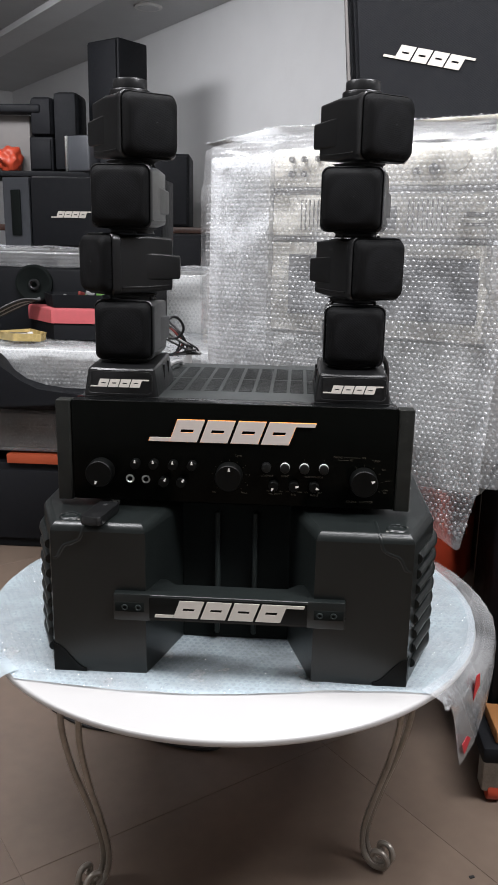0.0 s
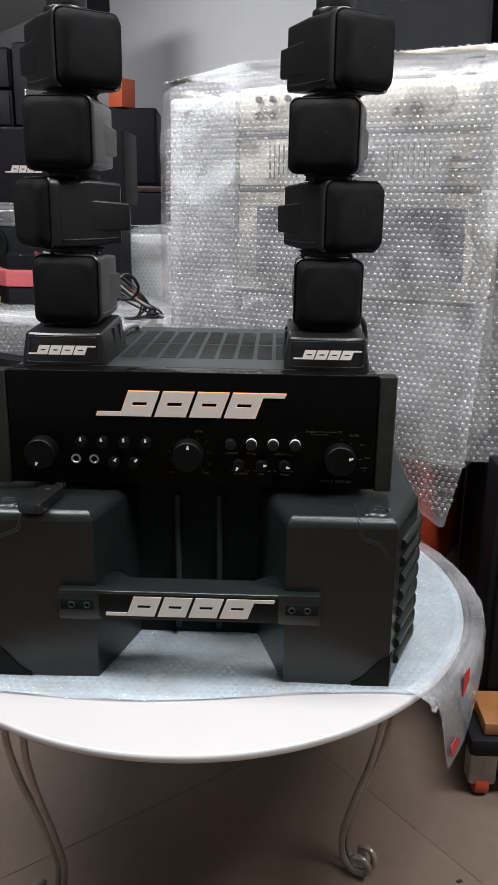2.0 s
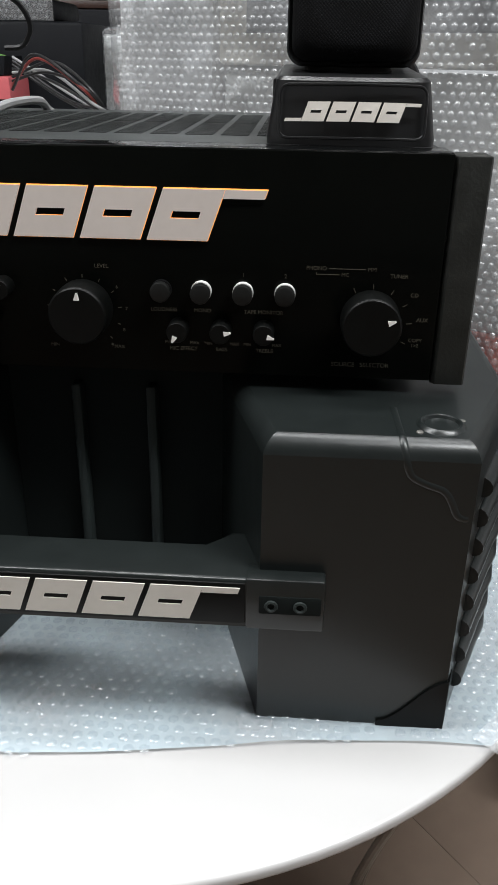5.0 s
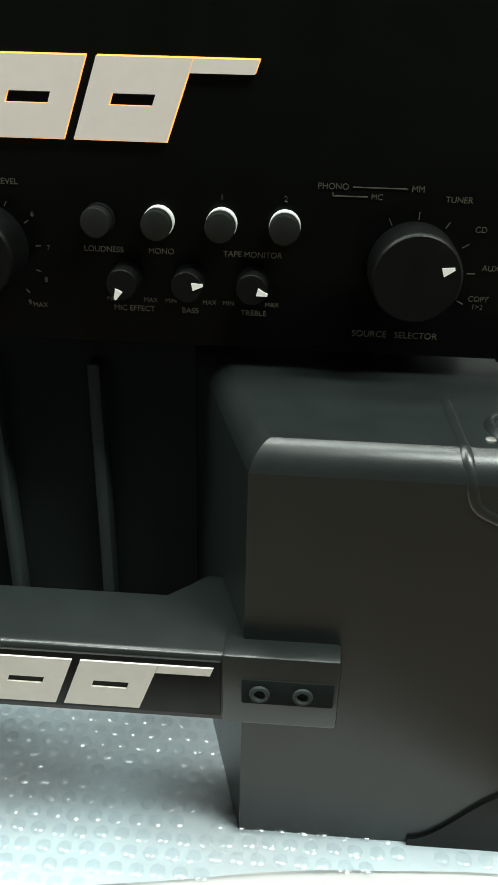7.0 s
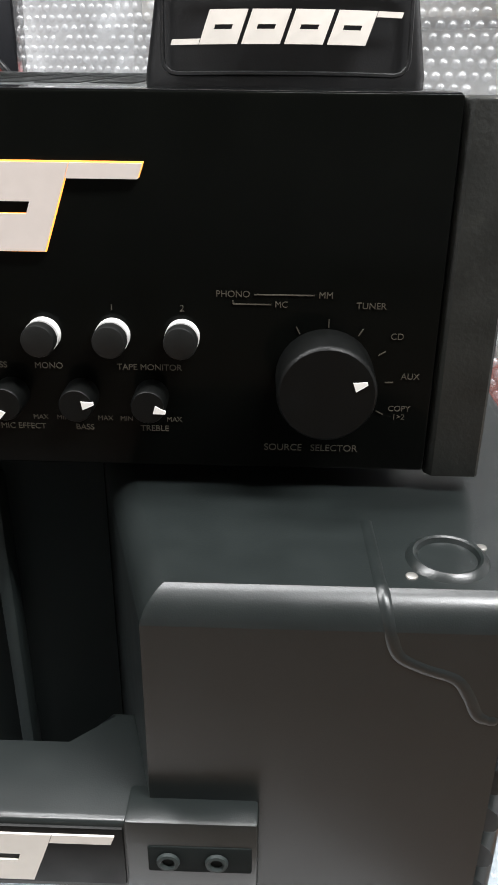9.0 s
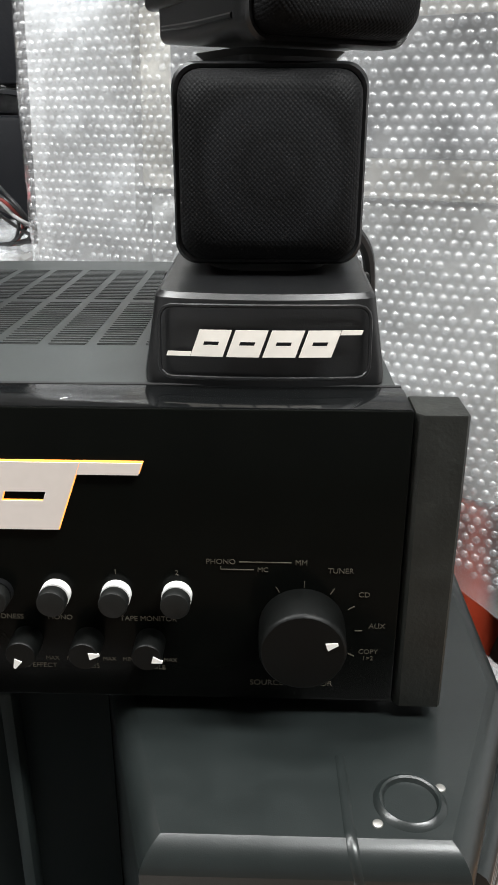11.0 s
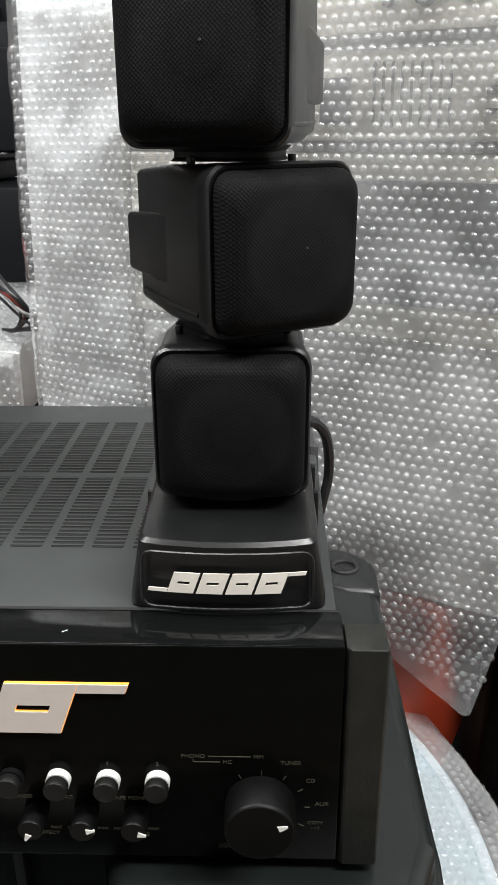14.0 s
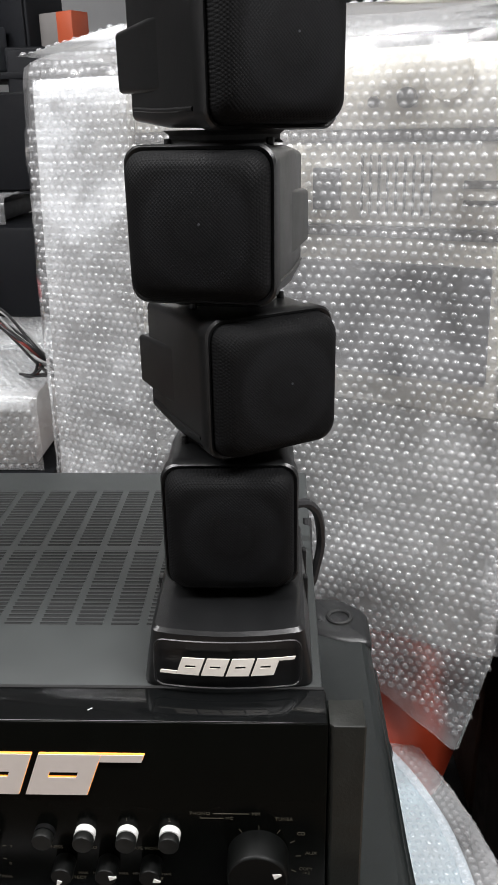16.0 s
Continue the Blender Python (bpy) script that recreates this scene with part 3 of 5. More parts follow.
for row, (y0, y1) in enumerate(((0.094, 0.193), (0.201, 0.303))):
    for i in range(16):
        x0 = -0.1903 + i * VENT_STEP
        field = part("vent", box(x0, x0 + 0.0178, y0, y1, 0.1290, 0.1294), M_SLOT, amp, "field of narrow cooling slots with a dark plate as their shade") if (row, i) == (0, 0) or i == 0 else None
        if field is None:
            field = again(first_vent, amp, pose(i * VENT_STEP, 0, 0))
        else:
            first_vent = field
        if slot_mesh is None or i == 0:
            bm = bmesh.new()
            n = 21
            for k in range(n):
                y = y0 + (y1 - y0) * (k + 0.5) / n
                bm = box(x0 - 0.0004, x0 + 0.0182, y - 0.0009, y + 0.0009, 0.1292, 0.1297, bm=bm)
            slat = part("vent_grating", bm, M_AMP, field, smooth=0)
            slot_mesh = slat.data
        else:
            o = new("vent_grating", slot_mesh)
            o.parent = field
part("panel_top", box(-PW + 0.0008, PW - 0.0008, 0.0008, 0.028, 0.1285, 0.1304, 0.0006), M_GLOSS, amp, "mirror-black top edge of the front panel")
part("scratch", box(-0.0016, 0.0016, -0.0002, 0.0002, 0.1300, 0.1305), M_PALEGREY, amp, "small pale scratch", m=pose(px(-0.0045), 0.010, 0, 0, 0, 35))
# a near-black strip paints the shade in the joint behind the panel
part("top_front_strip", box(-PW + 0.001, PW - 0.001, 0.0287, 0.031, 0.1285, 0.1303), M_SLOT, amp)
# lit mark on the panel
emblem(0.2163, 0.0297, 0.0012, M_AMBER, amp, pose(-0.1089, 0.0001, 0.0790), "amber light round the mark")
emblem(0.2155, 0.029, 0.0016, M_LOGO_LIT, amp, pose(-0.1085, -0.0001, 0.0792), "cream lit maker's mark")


def knob(x, z, r, depth, turn, name, pointer=True):
    k = part(name, loft([[(a * q, b * q, zz) for a, b in rounded(2 * r, 2 * r, r * 0.999, 8)] for q, zz in ((1.0, 0), (1.0, depth * 0.3), (0.985, depth * 0.9), (0.96, depth * 0.97), (0.92, depth))]),
             M_KNOB, amp, "black round knob with a white pointer", m=pose(x, 0, z, 90, 0, 0))
    if pointer:
        s = r * 0.125 if name == "large_knob" else r * 0.32
        bm = bmesh.new()
        tri = [(-s * 0.8, -s * 0.9), (s * 0.8, -s * 0.9), (0.25 * s, s * 1.2), (-0.25 * s, s * 1.2)]
        lo = [bm.verts.new((p[0], p[1] + r * 0.66, depth - 0.0005)) for p in tri]
        hi = [bm.verts.new((p[0], p[1] + r * 0.66, depth + 0.0004)) for p in tri]
        bm.faces.new(hi)
        for i in range(4):
            bm.faces.new((lo[i], lo[(i + 1) % 4], hi[(i + 1) % 4], hi[i]))
        part("pointer", bm, M_WHITE, k, "white pointer", m=pose(0, 0, 0, 0, 0, turn))
    return k


knob(px(0.0893), 0.0352, 0.0178, 0.019, -71, "large_knob")
knob(px(-0.084), 0.0365, 0.0178, 0.019, -4, "large_knob")
knob(px(-0.252), 0.0365, 0.0178, 0.019, 160, "large_knob")
for x, turn in ((-0.206, 0), (-0.182, 5), (-0.157, 0), (-0.132, 0)):
    knob(px(x), 0.049, 0.0062, 0.012, turn, "small_knob")
for x, turn in ((-0.169, -30), (-0.146, -40), (-0.026, 155), (0.0, -80), (0.026, -105)):
    knob(px(x), 0.0262, 0.0064, 0.012, turn, "small_knob")
for x in (-0.2145, -0.1935):
    j = part("headphone_jack", tube([(0.0045 * math.cos(a), 0.0045 * math.sin(a), 0.001) for a in (2 * math.pi * k / 14 for k in range(15))], 0.0013, 2, 6), M_SILVER, amp, "silver jack ring", m=pose(px(x), 0, 0.027, 90, 0, 0))
for x in (-0.036, -0.012, 0.013, 0.038):
    deep = 0.0042 if x > -0.03 else 0.003
    b = part("push_button", cyl(0.0060, deep, deep + 0.006, seg=28, bevel=0.0011), M_BUTTON, amp, "round black push button", m=pose(px(x), 0, 0.0495, 90, 0, 0))
    part("sleeve", cyl(0.0062, 0, deep, seg=28), M_SLEEVE if x > -0.03 else M_CUBE, b, "white button sleeve")
# printed words
for body, x, z, s in (("LOUDNESS", -0.035, 0.0372, 0.0033), ("MONO", -0.0115, 0.0372, 0.0033), ("TAPE MONITOR", 0.0255, 0.0372, 0.0033), ("1", 0.013, 0.0595, 0.0033),
                      ("2", 0.038, 0.0595, 0.0033), ("MIC EFFECT", -0.0235, 0.0128, 0.0033), ("BASS", 0.0, 0.0128, 0.0033), ("TREBLE", 0.0265, 0.0128, 0.0033),
                      ("MIN", -0.0325, 0.0166, 0.0027), ("MAX", -0.0165, 0.0166, 0.0027), ("MIN", -0.008, 0.0166, 0.0027), ("MAX", 0.008, 0.0166, 0.0027),
                      ("MIN", 0.016, 0.0166, 0.0027), ("MAX", 0.034, 0.0166, 0.0027), ("PHONO", 0.056, 0.065, 0.0033), ("MM", 0.0885, 0.065, 0.0033),
                      ("MC", 0.073, 0.0615, 0.0031), ("TUNER", 0.1045, 0.0615, 0.0033), ("CD", 0.1145, 0.0505, 0.0033), ("AUX", 0.1205, 0.0355, 0.0033),
                      ("COPY", 0.1175, 0.0228, 0.0031), ("1>2", 0.1175, 0.0195, 0.0030), ("SOURCE   SELECTOR", 0.0855, 0.006, 0.0038), ("LEVEL", -0.072, 0.0625, 0.0033),
                      ("MAX", -0.0635, 0.0125, 0.003), ("MIN", -0.104, 0.0125, 0.003)):
    lettering(body, s, M_PRINT, amp, (px(x), -0.0002, z))
for i, t in enumerate((6, 7, 8, 9)):
    a = radians((18, -14, -44, -72)[i] + 20)
    lettering(str(t), 0.003, M_PRINT, amp, (px(-0.084) + 0.0262 * math.cos(a), -0.0002, 0.034 + 0.0262 * math.sin(a)), "dial_number")


def stroke(x0, z0, x1, z1, w=0.0004):
    d = Vector((x1 - x0, 0, z1 - z0))
    nrm = Vector((-d.z, 0, d.x)).normalized() * w / 2
    bm = bmesh.new()
    q = [Vector((x0, -0.0003, z0)) + nrm, Vector((x0, -0.0003, z0)) - nrm, Vector((x1, -0.0003, z1)) - nrm, Vector((x1, -0.0003, z1)) + nrm]
    lo = [bm.verts.new(p) for p in q]
    hi = [bm.verts.new(p + Vector((0, 0.0006, 0))) for p in q]
    bm.faces.new(lo)
    for i in range(4):
        bm.faces.new((lo[i], lo[(i + 1) % 4], hi[(i + 1) % 4], hi[i]))
    part("printed_line", bm, M_PRINT, amp, smooth=0)


stroke(px(0.0635), 0.065, px(0.0845), 0.065)
stroke(px(0.056), 0.0628, px(0.056), 0.0615)
stroke(px(0.056), 0.0615, px(0.0695), 0.0615)
for deg in (118, 90, 60, 32, 3, -28):
    c, s = math.cos(radians(deg)), math.sin(radians(deg))
    stroke(px(0.090) + 0.0215 * c, 0.032 + 0.0215 * s, px(0.090) + 0.0245 * c, 0.032 + 0.0245 * s)
for k in range(11):
    c, s = math.cos(radians(225 - 27 * k)), math.sin(radians(225 - 27 * k))
    stroke(px(-0.084) + 0.0212 * c, 0.034 + 0.0212 * s, px(-0.084) + 0.0232 * c, 0.034 + 0.0232 * s)

# ---- the two speaker towers ----
CW = 0.081


def cube_speaker(x, y, z, yaw, cap=False):
    """One cube of a tower: front to -y, turned about the tower's axis."""
    t = thing("cube_speaker", pose(x, y, z, 0, 0, yaw), "small black cube speaker with a cloth grille, stacked in a tower", "speaker", group="tower cubes")
    h = CW / 2

    def ring(w, hh, r, yy, zc=h):
        return [(px_, yy, zc + pz) for px_, pz in rounded(w, hh, r)]

    part("housing", loft([ring(CW - 0.006, CW - 0.006, 0.008, -0.049), ring(CW - 0.005, CW - 0.005, 0.009, -0.051), ring(CW - 0.002, CW - 0.002, 0.010, -0.0515), ring(CW, CW, 0.010, -0.050),
                          ring(CW, CW, 0.010, -0.040), ring(CW - 0.003, CW - 0.003, 0.009, -0.0385), ring(CW - 0.004, CW - 0.004, 0.005, 0.0), ring(CW - 0.009, CW - 0.011, 0.004, 0.041),
                          ring(CW - 0.013, CW - 0.015, 0.004, 0.043)]), M_CUBE, t)
    part("grille", loft([ring(CW - 0.0055, CW - 0.0055, 0.009, -0.0485), ring(CW - 0.006, CW - 0.006, 0.010, -0.056), ring(CW - 0.0085, CW - 0.0085, 0.011, -0.0605), ring(CW - 0.015, CW - 0.015, 0.012, -0.0645),
                         ring(CW - 0.024, CW - 0.024, 0.012, -0.066)]), M_GRILLE, t, "black woven cloth grille", smooth=70)
    part("rear_block", loft([ring(CW - 0.006, 0.040, 0.003, -0.022, h - 0.002), ring(CW - 0.003, 0.036, 0.003, 0.012, h - 0.003), ring(CW - 0.004, 0.032, 0.003, 0.052, h - 0.004), ring(CW - 0.010, 0.028, 0.003, 0.055, h - 0.004)]), M_CUBE, t)
    for s in (-1, 1):
        for zz in (0.0105,):
            part("side_rib", tube([(s * (h - 0.0017), -0.037, zz), (s * (h - 0.0022), 0.0, zz), (s * (h - 0.0043), 0.037, zz + 0.0015)], 0.0013, 4, 8), M_CUBE, t)
    part("joint", loft([[(a * q, b * q, z) for a, b in rounded(0.054, 0.050, 0.008, 4)] for q, z in ((1.0, -0.0064), (0.94, -0.0045), (0.94, -0.002), (1.04, 0.0006))]), M_RUBBER, t, "dark swivel joint")
    # a tiny grey disc on the cloth of cubes turned past 10 degrees
    if abs(yaw) > 10:
        part("grille_dot", cyl(0.0006, 0, 0.0006, seg=10), M_GREYPLASTIC, t, "small pale dot on the grille", m=pose(0.004, -0.0659, h + 0.003, 90, 0, 0))
    if not cap:
        for s in (-1, 1):
            part("stud", cyl(0.0022, CW - 0.002, CW + 0.0022, pose(s * 0.029, -0.012, 0), seg=10, bevel=0.0004), M_CUBE, t)
    if cap:
        part("top_collar", cyl(0.0265, CW - 0.002, CW + 0.008, seg=36, bevel=0.002), M_CUBE, t)
        part("top_cap", cyl(0.0225, CW + 0.008, CW + 0.021, seg=36, bevel=0.002), M_CAP, t, "round shiny top cap")
    return t


def pedestal(x, y0, z):
    """The sloping foot of a tower, its front at y0."""
    p = thing("speaker_pedestal", pose(x, y0, z), "sloping black plastic tower foot with a cream mark", "speaker stand", group="tower feet")
    w0, w1, d = 0.0492, 0.0435, 0.135

    def bow(x):
        return -0.007 * (1 - min(1.0, (x / w0) ** 2))

    def ring(w, ya, yb, zz):
        outline = rounded(2 * w, yb - ya, 0.004, 3)
        outline[12:12] = [(-w + 0.004 + (2 * w - 0.008) * k / 10, -(yb - ya) / 2) for k in range(1, 10)]
        return [(px_, (ya + yb) / 2 + py + (bow(px_) if py < 0 else 0.0), zz) for px_, py in outline]

    bm = loft([ring(w0, 0, d, 0), ring(w0, 0, d, 0.004), ring(w1 + 0.001, 0.004, d - 0.01, 0.0345), ring(w1 - 0.001, 0.006, d - 0.012, 0.0365)])
    for v in bm.verts:
        if v.co.z > 0.03:
            v.co.z += 0.006 * max(0, v.co.y) / d
    part("foot_body", bm, M_CUBE, p)
    tilt = pose(0, -0.0022, 0.0180, -8, 0, 0)
    edge = rounded(0.084, 0.0285, 0.005, 3)
    edge = [(a + (c - a) * k / 6, b + (e - b) * k / 6) for (a, b), (c, e) in zip(edge, edge[1:] + edge[:1]) for k in range(6)]
    part("badge_frame", tube([(a, 0, b) for a, b in edge + edge[:1]], 0.0008, 1, 6), M_CUBE, p, m=tilt)
    emblem(0.078, 0.0105, 0.0008, M_LOGO, p, tilt @ pose(-0.039, -0.0008, -0.0055), "cream maker's mark")
    for ob in p.children:
        if ob.name.startswith(("badge_frame", "mark_")):
            for v in ob.data.vertices:
                v.co.y += bow(v.co.x + ob.matrix_basis.translation.x)
    part("neck", loft([[(a, 0.07 + b, 0.034) for a, b in rounded(0.062, 0.062, 0.02)], [(a, 0.07 + b, 0.0425) for a, b in rounded(0.05, 0.05, 0.02)]]), M_RUBBER, p)
    for s in (-1, 1):
        for yy in (0.062, 0.098):
            part("side_fin", box(s * 0.0462 - 0.002, s * 0.0462 + 0.002, yy, yy + 0.006, 0.001, 0.034, 0.001), M_CUBE, p)
    return p


PZ, PITCH = 0.697, 0.0868
for x, yaws in ((0.0725, (1, 31, -12, 34)), (-0.232, (-4, -50, -5, 38))):
    pedestal(x, 1.032, PZ)
    for i, yaw in enumerate(yaws):
        cube_speaker(x, 1.124, PZ + 0.0415 + i * PITCH, yaw, cap=i == 3)


# ---- bubble wrap ----
def bubble_sheet(name, place, su, sv, inside, pitch, parent, material, dome_material, rise=0.0035, label="", seed=1, step=0.012, out=1, margin=0.0):
    """A wrinkled film with raised bubbles. place(u, v) gives a point, inside(u, v) what belongs to the sheet."""
    rnd = random.Random(seed)
    (u0, u1), (v0, v1) = su, sv
    nu, nv = max(2, int((u1 - u0) / step)), max(2, int((v1 - v0) / step))
    bm = bmesh.new()
    grid = {}
    for i in range(nu + 1):
        for j in range(nv + 1):
            u, v = u0 + (u1 - u0) * i / nu, v0 + (v1 - v0) * j / nv
            grid[i, j] = (bm.verts.new(place(u, v)), inside(u, v))
    for (i, j), (vert, ok) in grid.items():
        if ok:
            continue
        near = [(i + a, j + b) for a, b in ((-1, 0), (1, 0), (0, -1), (0, 1), (-1, -1), (1, 1), (-1, 1), (1, -1)) if grid.get((i + a, j + b), (0, False))[1]]
        if near:
            at = lambda k: (u0 + (u1 - u0) * k[0] / nu, v0 + (v1 - v0) * k[1] / nv)
            (ao, bo), (ai, bi) = at((i, j)), at(near[0])
            for _ in range(8):
                am, bmid = (ao + ai) / 2, (bo + bi) / 2
                if inside(am, bmid):
                    ai, bi = am, bmid
                else:
                    ao, bo = am, bmid
            vert.co = place(ai, bi)
    for i in range(nu):
        for j in range(nv):
            q = [grid[i, j], grid[i + 1, j], grid[i + 1, j + 1], grid[i, j + 1]]
            if any(k for _, k in q):
                bm.faces.new([k for k, _ in q])
    for v in [v for v in bm.verts if not v.link_faces]:
        bm.verts.remove(v)
    sheet = part(name, bm, material, parent, label, smooth=80)
    verts, faces = [], []
    r = pitch * 0.385
    e = 1e-3
    rows = int((v1 - v0) / (pitch * 0.87))
    for j in range(rows):
        for i in range(int((u1 - u0) / pitch)):
            u = u0 + (i + 0.5 + 0.5 * (j % 2)) * pitch + rnd.uniform(-1, 1) * pitch * 0.04
            v = v0 + (j + 0.5) * pitch * 0.87 + rnd.uniform(-1, 1) * pitch * 0.04
            if not inside(u, v) or not inside(u - margin, v) or rnd.random() < 0.03:
                continue
            c = Vector(place(u, v))
            du, dv = (Vector(place(u + e, v)) - c) / e, (Vector(place(u, v + e)) - c) / e
            n = du.cross(dv).normalized() * out
            du.normalize()
            dv = n.cross(du)
            h = rise * rnd.uniform(0.55, 1.1)
            tip = n + 0.25 * (rnd.uniform(-1, 1) * du + rnd.uniform(-1, 1) * dv)
            b = len(verts)
            for rr, hh in ((1.0, 0.0002 / rise), (0.82, 0.5), (0.45, 0.88)):
                for k in range(8):
                    a = 2 * math.pi * k / 8
                    verts.append(c + r * rr * (math.cos(a) * du + math.sin(a) * dv) + tip * (h * hh))
            verts.append(c + tip * h)
            for ring in (0, 8):
                for k in range(8):
                    faces.append((b + ring + k, b + ring + (k + 1) % 8, b + ring + 8 + (k + 1) % 8, b + ring + 8 + k))
            for k in range(8):
                faces.append((b + 16 + k, b + 16 + (k + 1) % 8, b + 24))
    me = bpy.data.meshes.new("bubbles")
    me.from_pydata(verts, [], faces)
    me.polygons.foreach_set("use_smooth", [True] * len(faces))
    me.materials.append(dome_material)
    o = new("bubble_layer", me)
    o.parent = sheet if parent else None
    if not parent:
        o.parent = sheet
    tagged(o, kind="stuff")
    return sheet


# ---- the wrap on the table ----
FY = 0.896  # its front edge crosses the table here


def table_place(u, v):
    wr = noise.noise(Vector((u * 9, v * 9, 3))) * 0.003 + noise.noise(Vector((u * 30, v * 30, 7))) * 0.0006
    return (u, v, TZ + 0.0022 + abs(wr))


def on_table(u, v):
    edge = FY + 0.012 * math.sin(u * 11) + 0.02 * (u + 0.08)
    return v > edge and math.hypot(u - TC[0], v - TC[1]) < TR - 0.001 and not (abs(u - BX) < HALF + 0.02 and 1.06 < v < 1.33)


table_wrap = bubble_sheet("bubble_wrap_sheet", table_place, (-0.46, 0.30), (0.88, 1.54), on_table, 0.0098, None, M_TWRAP, M_TWRAPBUB, 0.0016, seed=3, step=0.008)
tagged(table_wrap, "bluish clear bubble wrap sheet spread on the white table", "bubble wrap")


def hang_length(deg):
    """How far the sheet hangs below the edge, by the direction from the table's middle."""
    if deg < -42:
        return 0.010
    if deg < -38:
        return 0.010 + 0.1 * (deg + 42) / 4
    return 0.010 + 0.1 * max(0.0, (-4 - deg) / 34) ** 1.1


def skirt(u, t, length, seed):
    """Where the sheet runs over the table's edge; t goes from the top to its rim."""
    a = u / TR
    deg = math.degrees(a)
    wr = noise.noise(Vector((u * 12, t * 2, seed))) * 0.006 + noise.noise(Vector((u * 40, t * 6, seed))) * 0.002
    if t < 0.15:
        rr, z = TR - 0.012 + 0.015 * t / 0.15, TZ + 0.005
    else:
        q = (t - 0.15) / 0.85
        rr, z = TR + 0.003 + 0.027 * (1 - math.exp(-3 * q)) + wr * q, TZ + 0.005 - length(deg) * q ** 1.2 + wr * 0.5 * q
    return (TC[0] + rr * math.cos(a), TC[1] + rr * math.sin(a), z)


REACH = 0.07
bubble_sheet("overhang", lambda u, v: skirt(u, v / REACH, hang_length, 5), (radians(-44) * TR, radians(52) * TR), (0.0, REACH), lambda u, v: True, 0.0085, table_wrap, M_HANG, M_WRAPBUB,
             0.0013, "clear bubble wrap hanging over the edge", 5, 0.005, out=1)
bubble_sheet("overhang", lambda u, v: skirt(u, v / 0.05, lambda d: 0.03, 9), (radians(194) * TR, radians(224) * TR), (0.0, 0.05), lambda u, v: True, 0.0085, table_wrap, M_TWRAP, M_TWRAPBUB,
             0.0013, "clear bubble wrap hanging over the edge", 6, 0.005, out=1)
for deg, t, w, h, turn in ((-30, 0.42, 0.024, 0.034, 12), (-36, 0.85, 0.024, 0.022, -18)):
    x, y, z = skirt(radians(deg) * TR, t, hang_length, 5)
    bm = bmesh.new()
    pts = [(-w / 2, 0, h * 0.45), (w * 0.15, 0, h * 0.5), (w / 2, 0, -0.05 * h), (-w * 0.35, 0, -h / 2)]
    lo, hi = [bm.verts.new(p) for p in pts], [bm.verts.new((p[0], 0.0008, p[2])) for p in pts]
    bm.faces.new(lo)
    bm.faces.new(hi[::-1])
    for k in range(4):
        bm.faces.new((lo[k], hi[k], hi[(k + 1) % 4], lo[(k + 1) % 4]))
    part("tape_patch", bm, M_TAPE, table_wrap, "red adhesive tape", m=pose(x + 0.004 * math.cos(radians(deg)), y + 0.004 * math.sin(radians(deg)), z, 0, turn, deg + 90))

# ---- small black plug-in stick on the bass module ----
stick = thing("usb_stick", pose(-0.243, 0.948, TZ + 0.2058, 0, 0, -10), "small black wireless stick with a metal plug", "usb stick")
part("shell", loft([[(a * q, b * q, z) for a, b in rounded(0.028, 0.066, 0.007, 5)] for q, z in ((0.93, 0.0), (1.0, 0.002), (1.0, 0.009), (0.95, 0.0115), (0.86, 0.012))]), M_CUBE, stick)
part("plug", box(-0.006, 0.006, 0.032, 0.051, 0.0035, 0.008, 0.0006), M_SILVER, stick, "bright metal plug")
# the hole is a flat disc with its shade put into the colour
part("loop_hole", cyl(0.0032, 0.0118, 0.0123, pose(0.0, 0.016, 0), seg=16), M_SLOT, stick)

# ---- the wrapped stereo stack behind the table ----
WS = 26.565
stack = thing("wrapped_stereo_stack", pose(0, 1.42, 0, 0, 0, -WS), "old cream stereo units stacked and wrapped in bubble wrap", "stereo stack")


def sheet_y(z):
    return 0.107 * z


def sheet_x(z):
    return -0.0536 * z


def unit(name, s0, s1, d, z0, z1, material, label, setback=0.016):
    bm = box(s0, s1, 0, d, z0, z1, 0.006)
    for v in bm.verts:
        v.co.x += sheet_x(v.co.z)
        v.co.y += sheet_y(v.co.z) + setback
    return part(name, bm, material, stack, label)


def front_bit(name, s0, s1, z0, z1, parent, material, proud=0.003, setback=0.016, label=""):
    bm = box(s0, s1, -proud, 0.002, z0, z1, 0.001)
    for v in bm.verts:
        v.co.x += sheet_x(v.co.z)
        v.co.y += sheet_y(v.co.z) + setback
    return part(name, bm, material, parent, label)


upper = unit("amplifier_unit", -0.072, 0.36, 0.25, 0.995, 1.066, M_BEIGE, "cream amplifier with knobs")
middle = unit("tuner_unit", -0.072, 0.36, 0.25, 0.908, 0.985, M_BEIGE, "cream tuner with a dark window")
lower = unit("turntable_unit", -0.072, 0.345, 0.25, 0.735, 0.900, M_BEIGE, "cream unit with a large dark glass front")
unit("grey_unit", -0.072, 0.345, 0.24, 0.475, 0.729, M_PALEGREY, "plain grey unit", 0.03)
unit("foam_block", -0.212, -0.076, 0.26, 0.475, 1.055, M_FOAM, "white packing foam", 0.012)
# grey strips close the gaps between units, painting the shade there
front_bit("gap_shade", -0.07, 0.355, 0.985, 0.996, middle, M_GREYMARK, 0.001)
front_bit("gap_shade", -0.07, 0.345, 0.899, 0.909, lower, M_GREYMARK, 0.001)
front_bit("glass", -0.032, 0.325, 0.768, 0.876, lower, M_DIALGLASS, 0.004, label="dark glass front")
front_bit("window", 0.146, 0.175, 0.923, 0.962, middle, M_DIALGLASS, 0.004, label="dark display window")
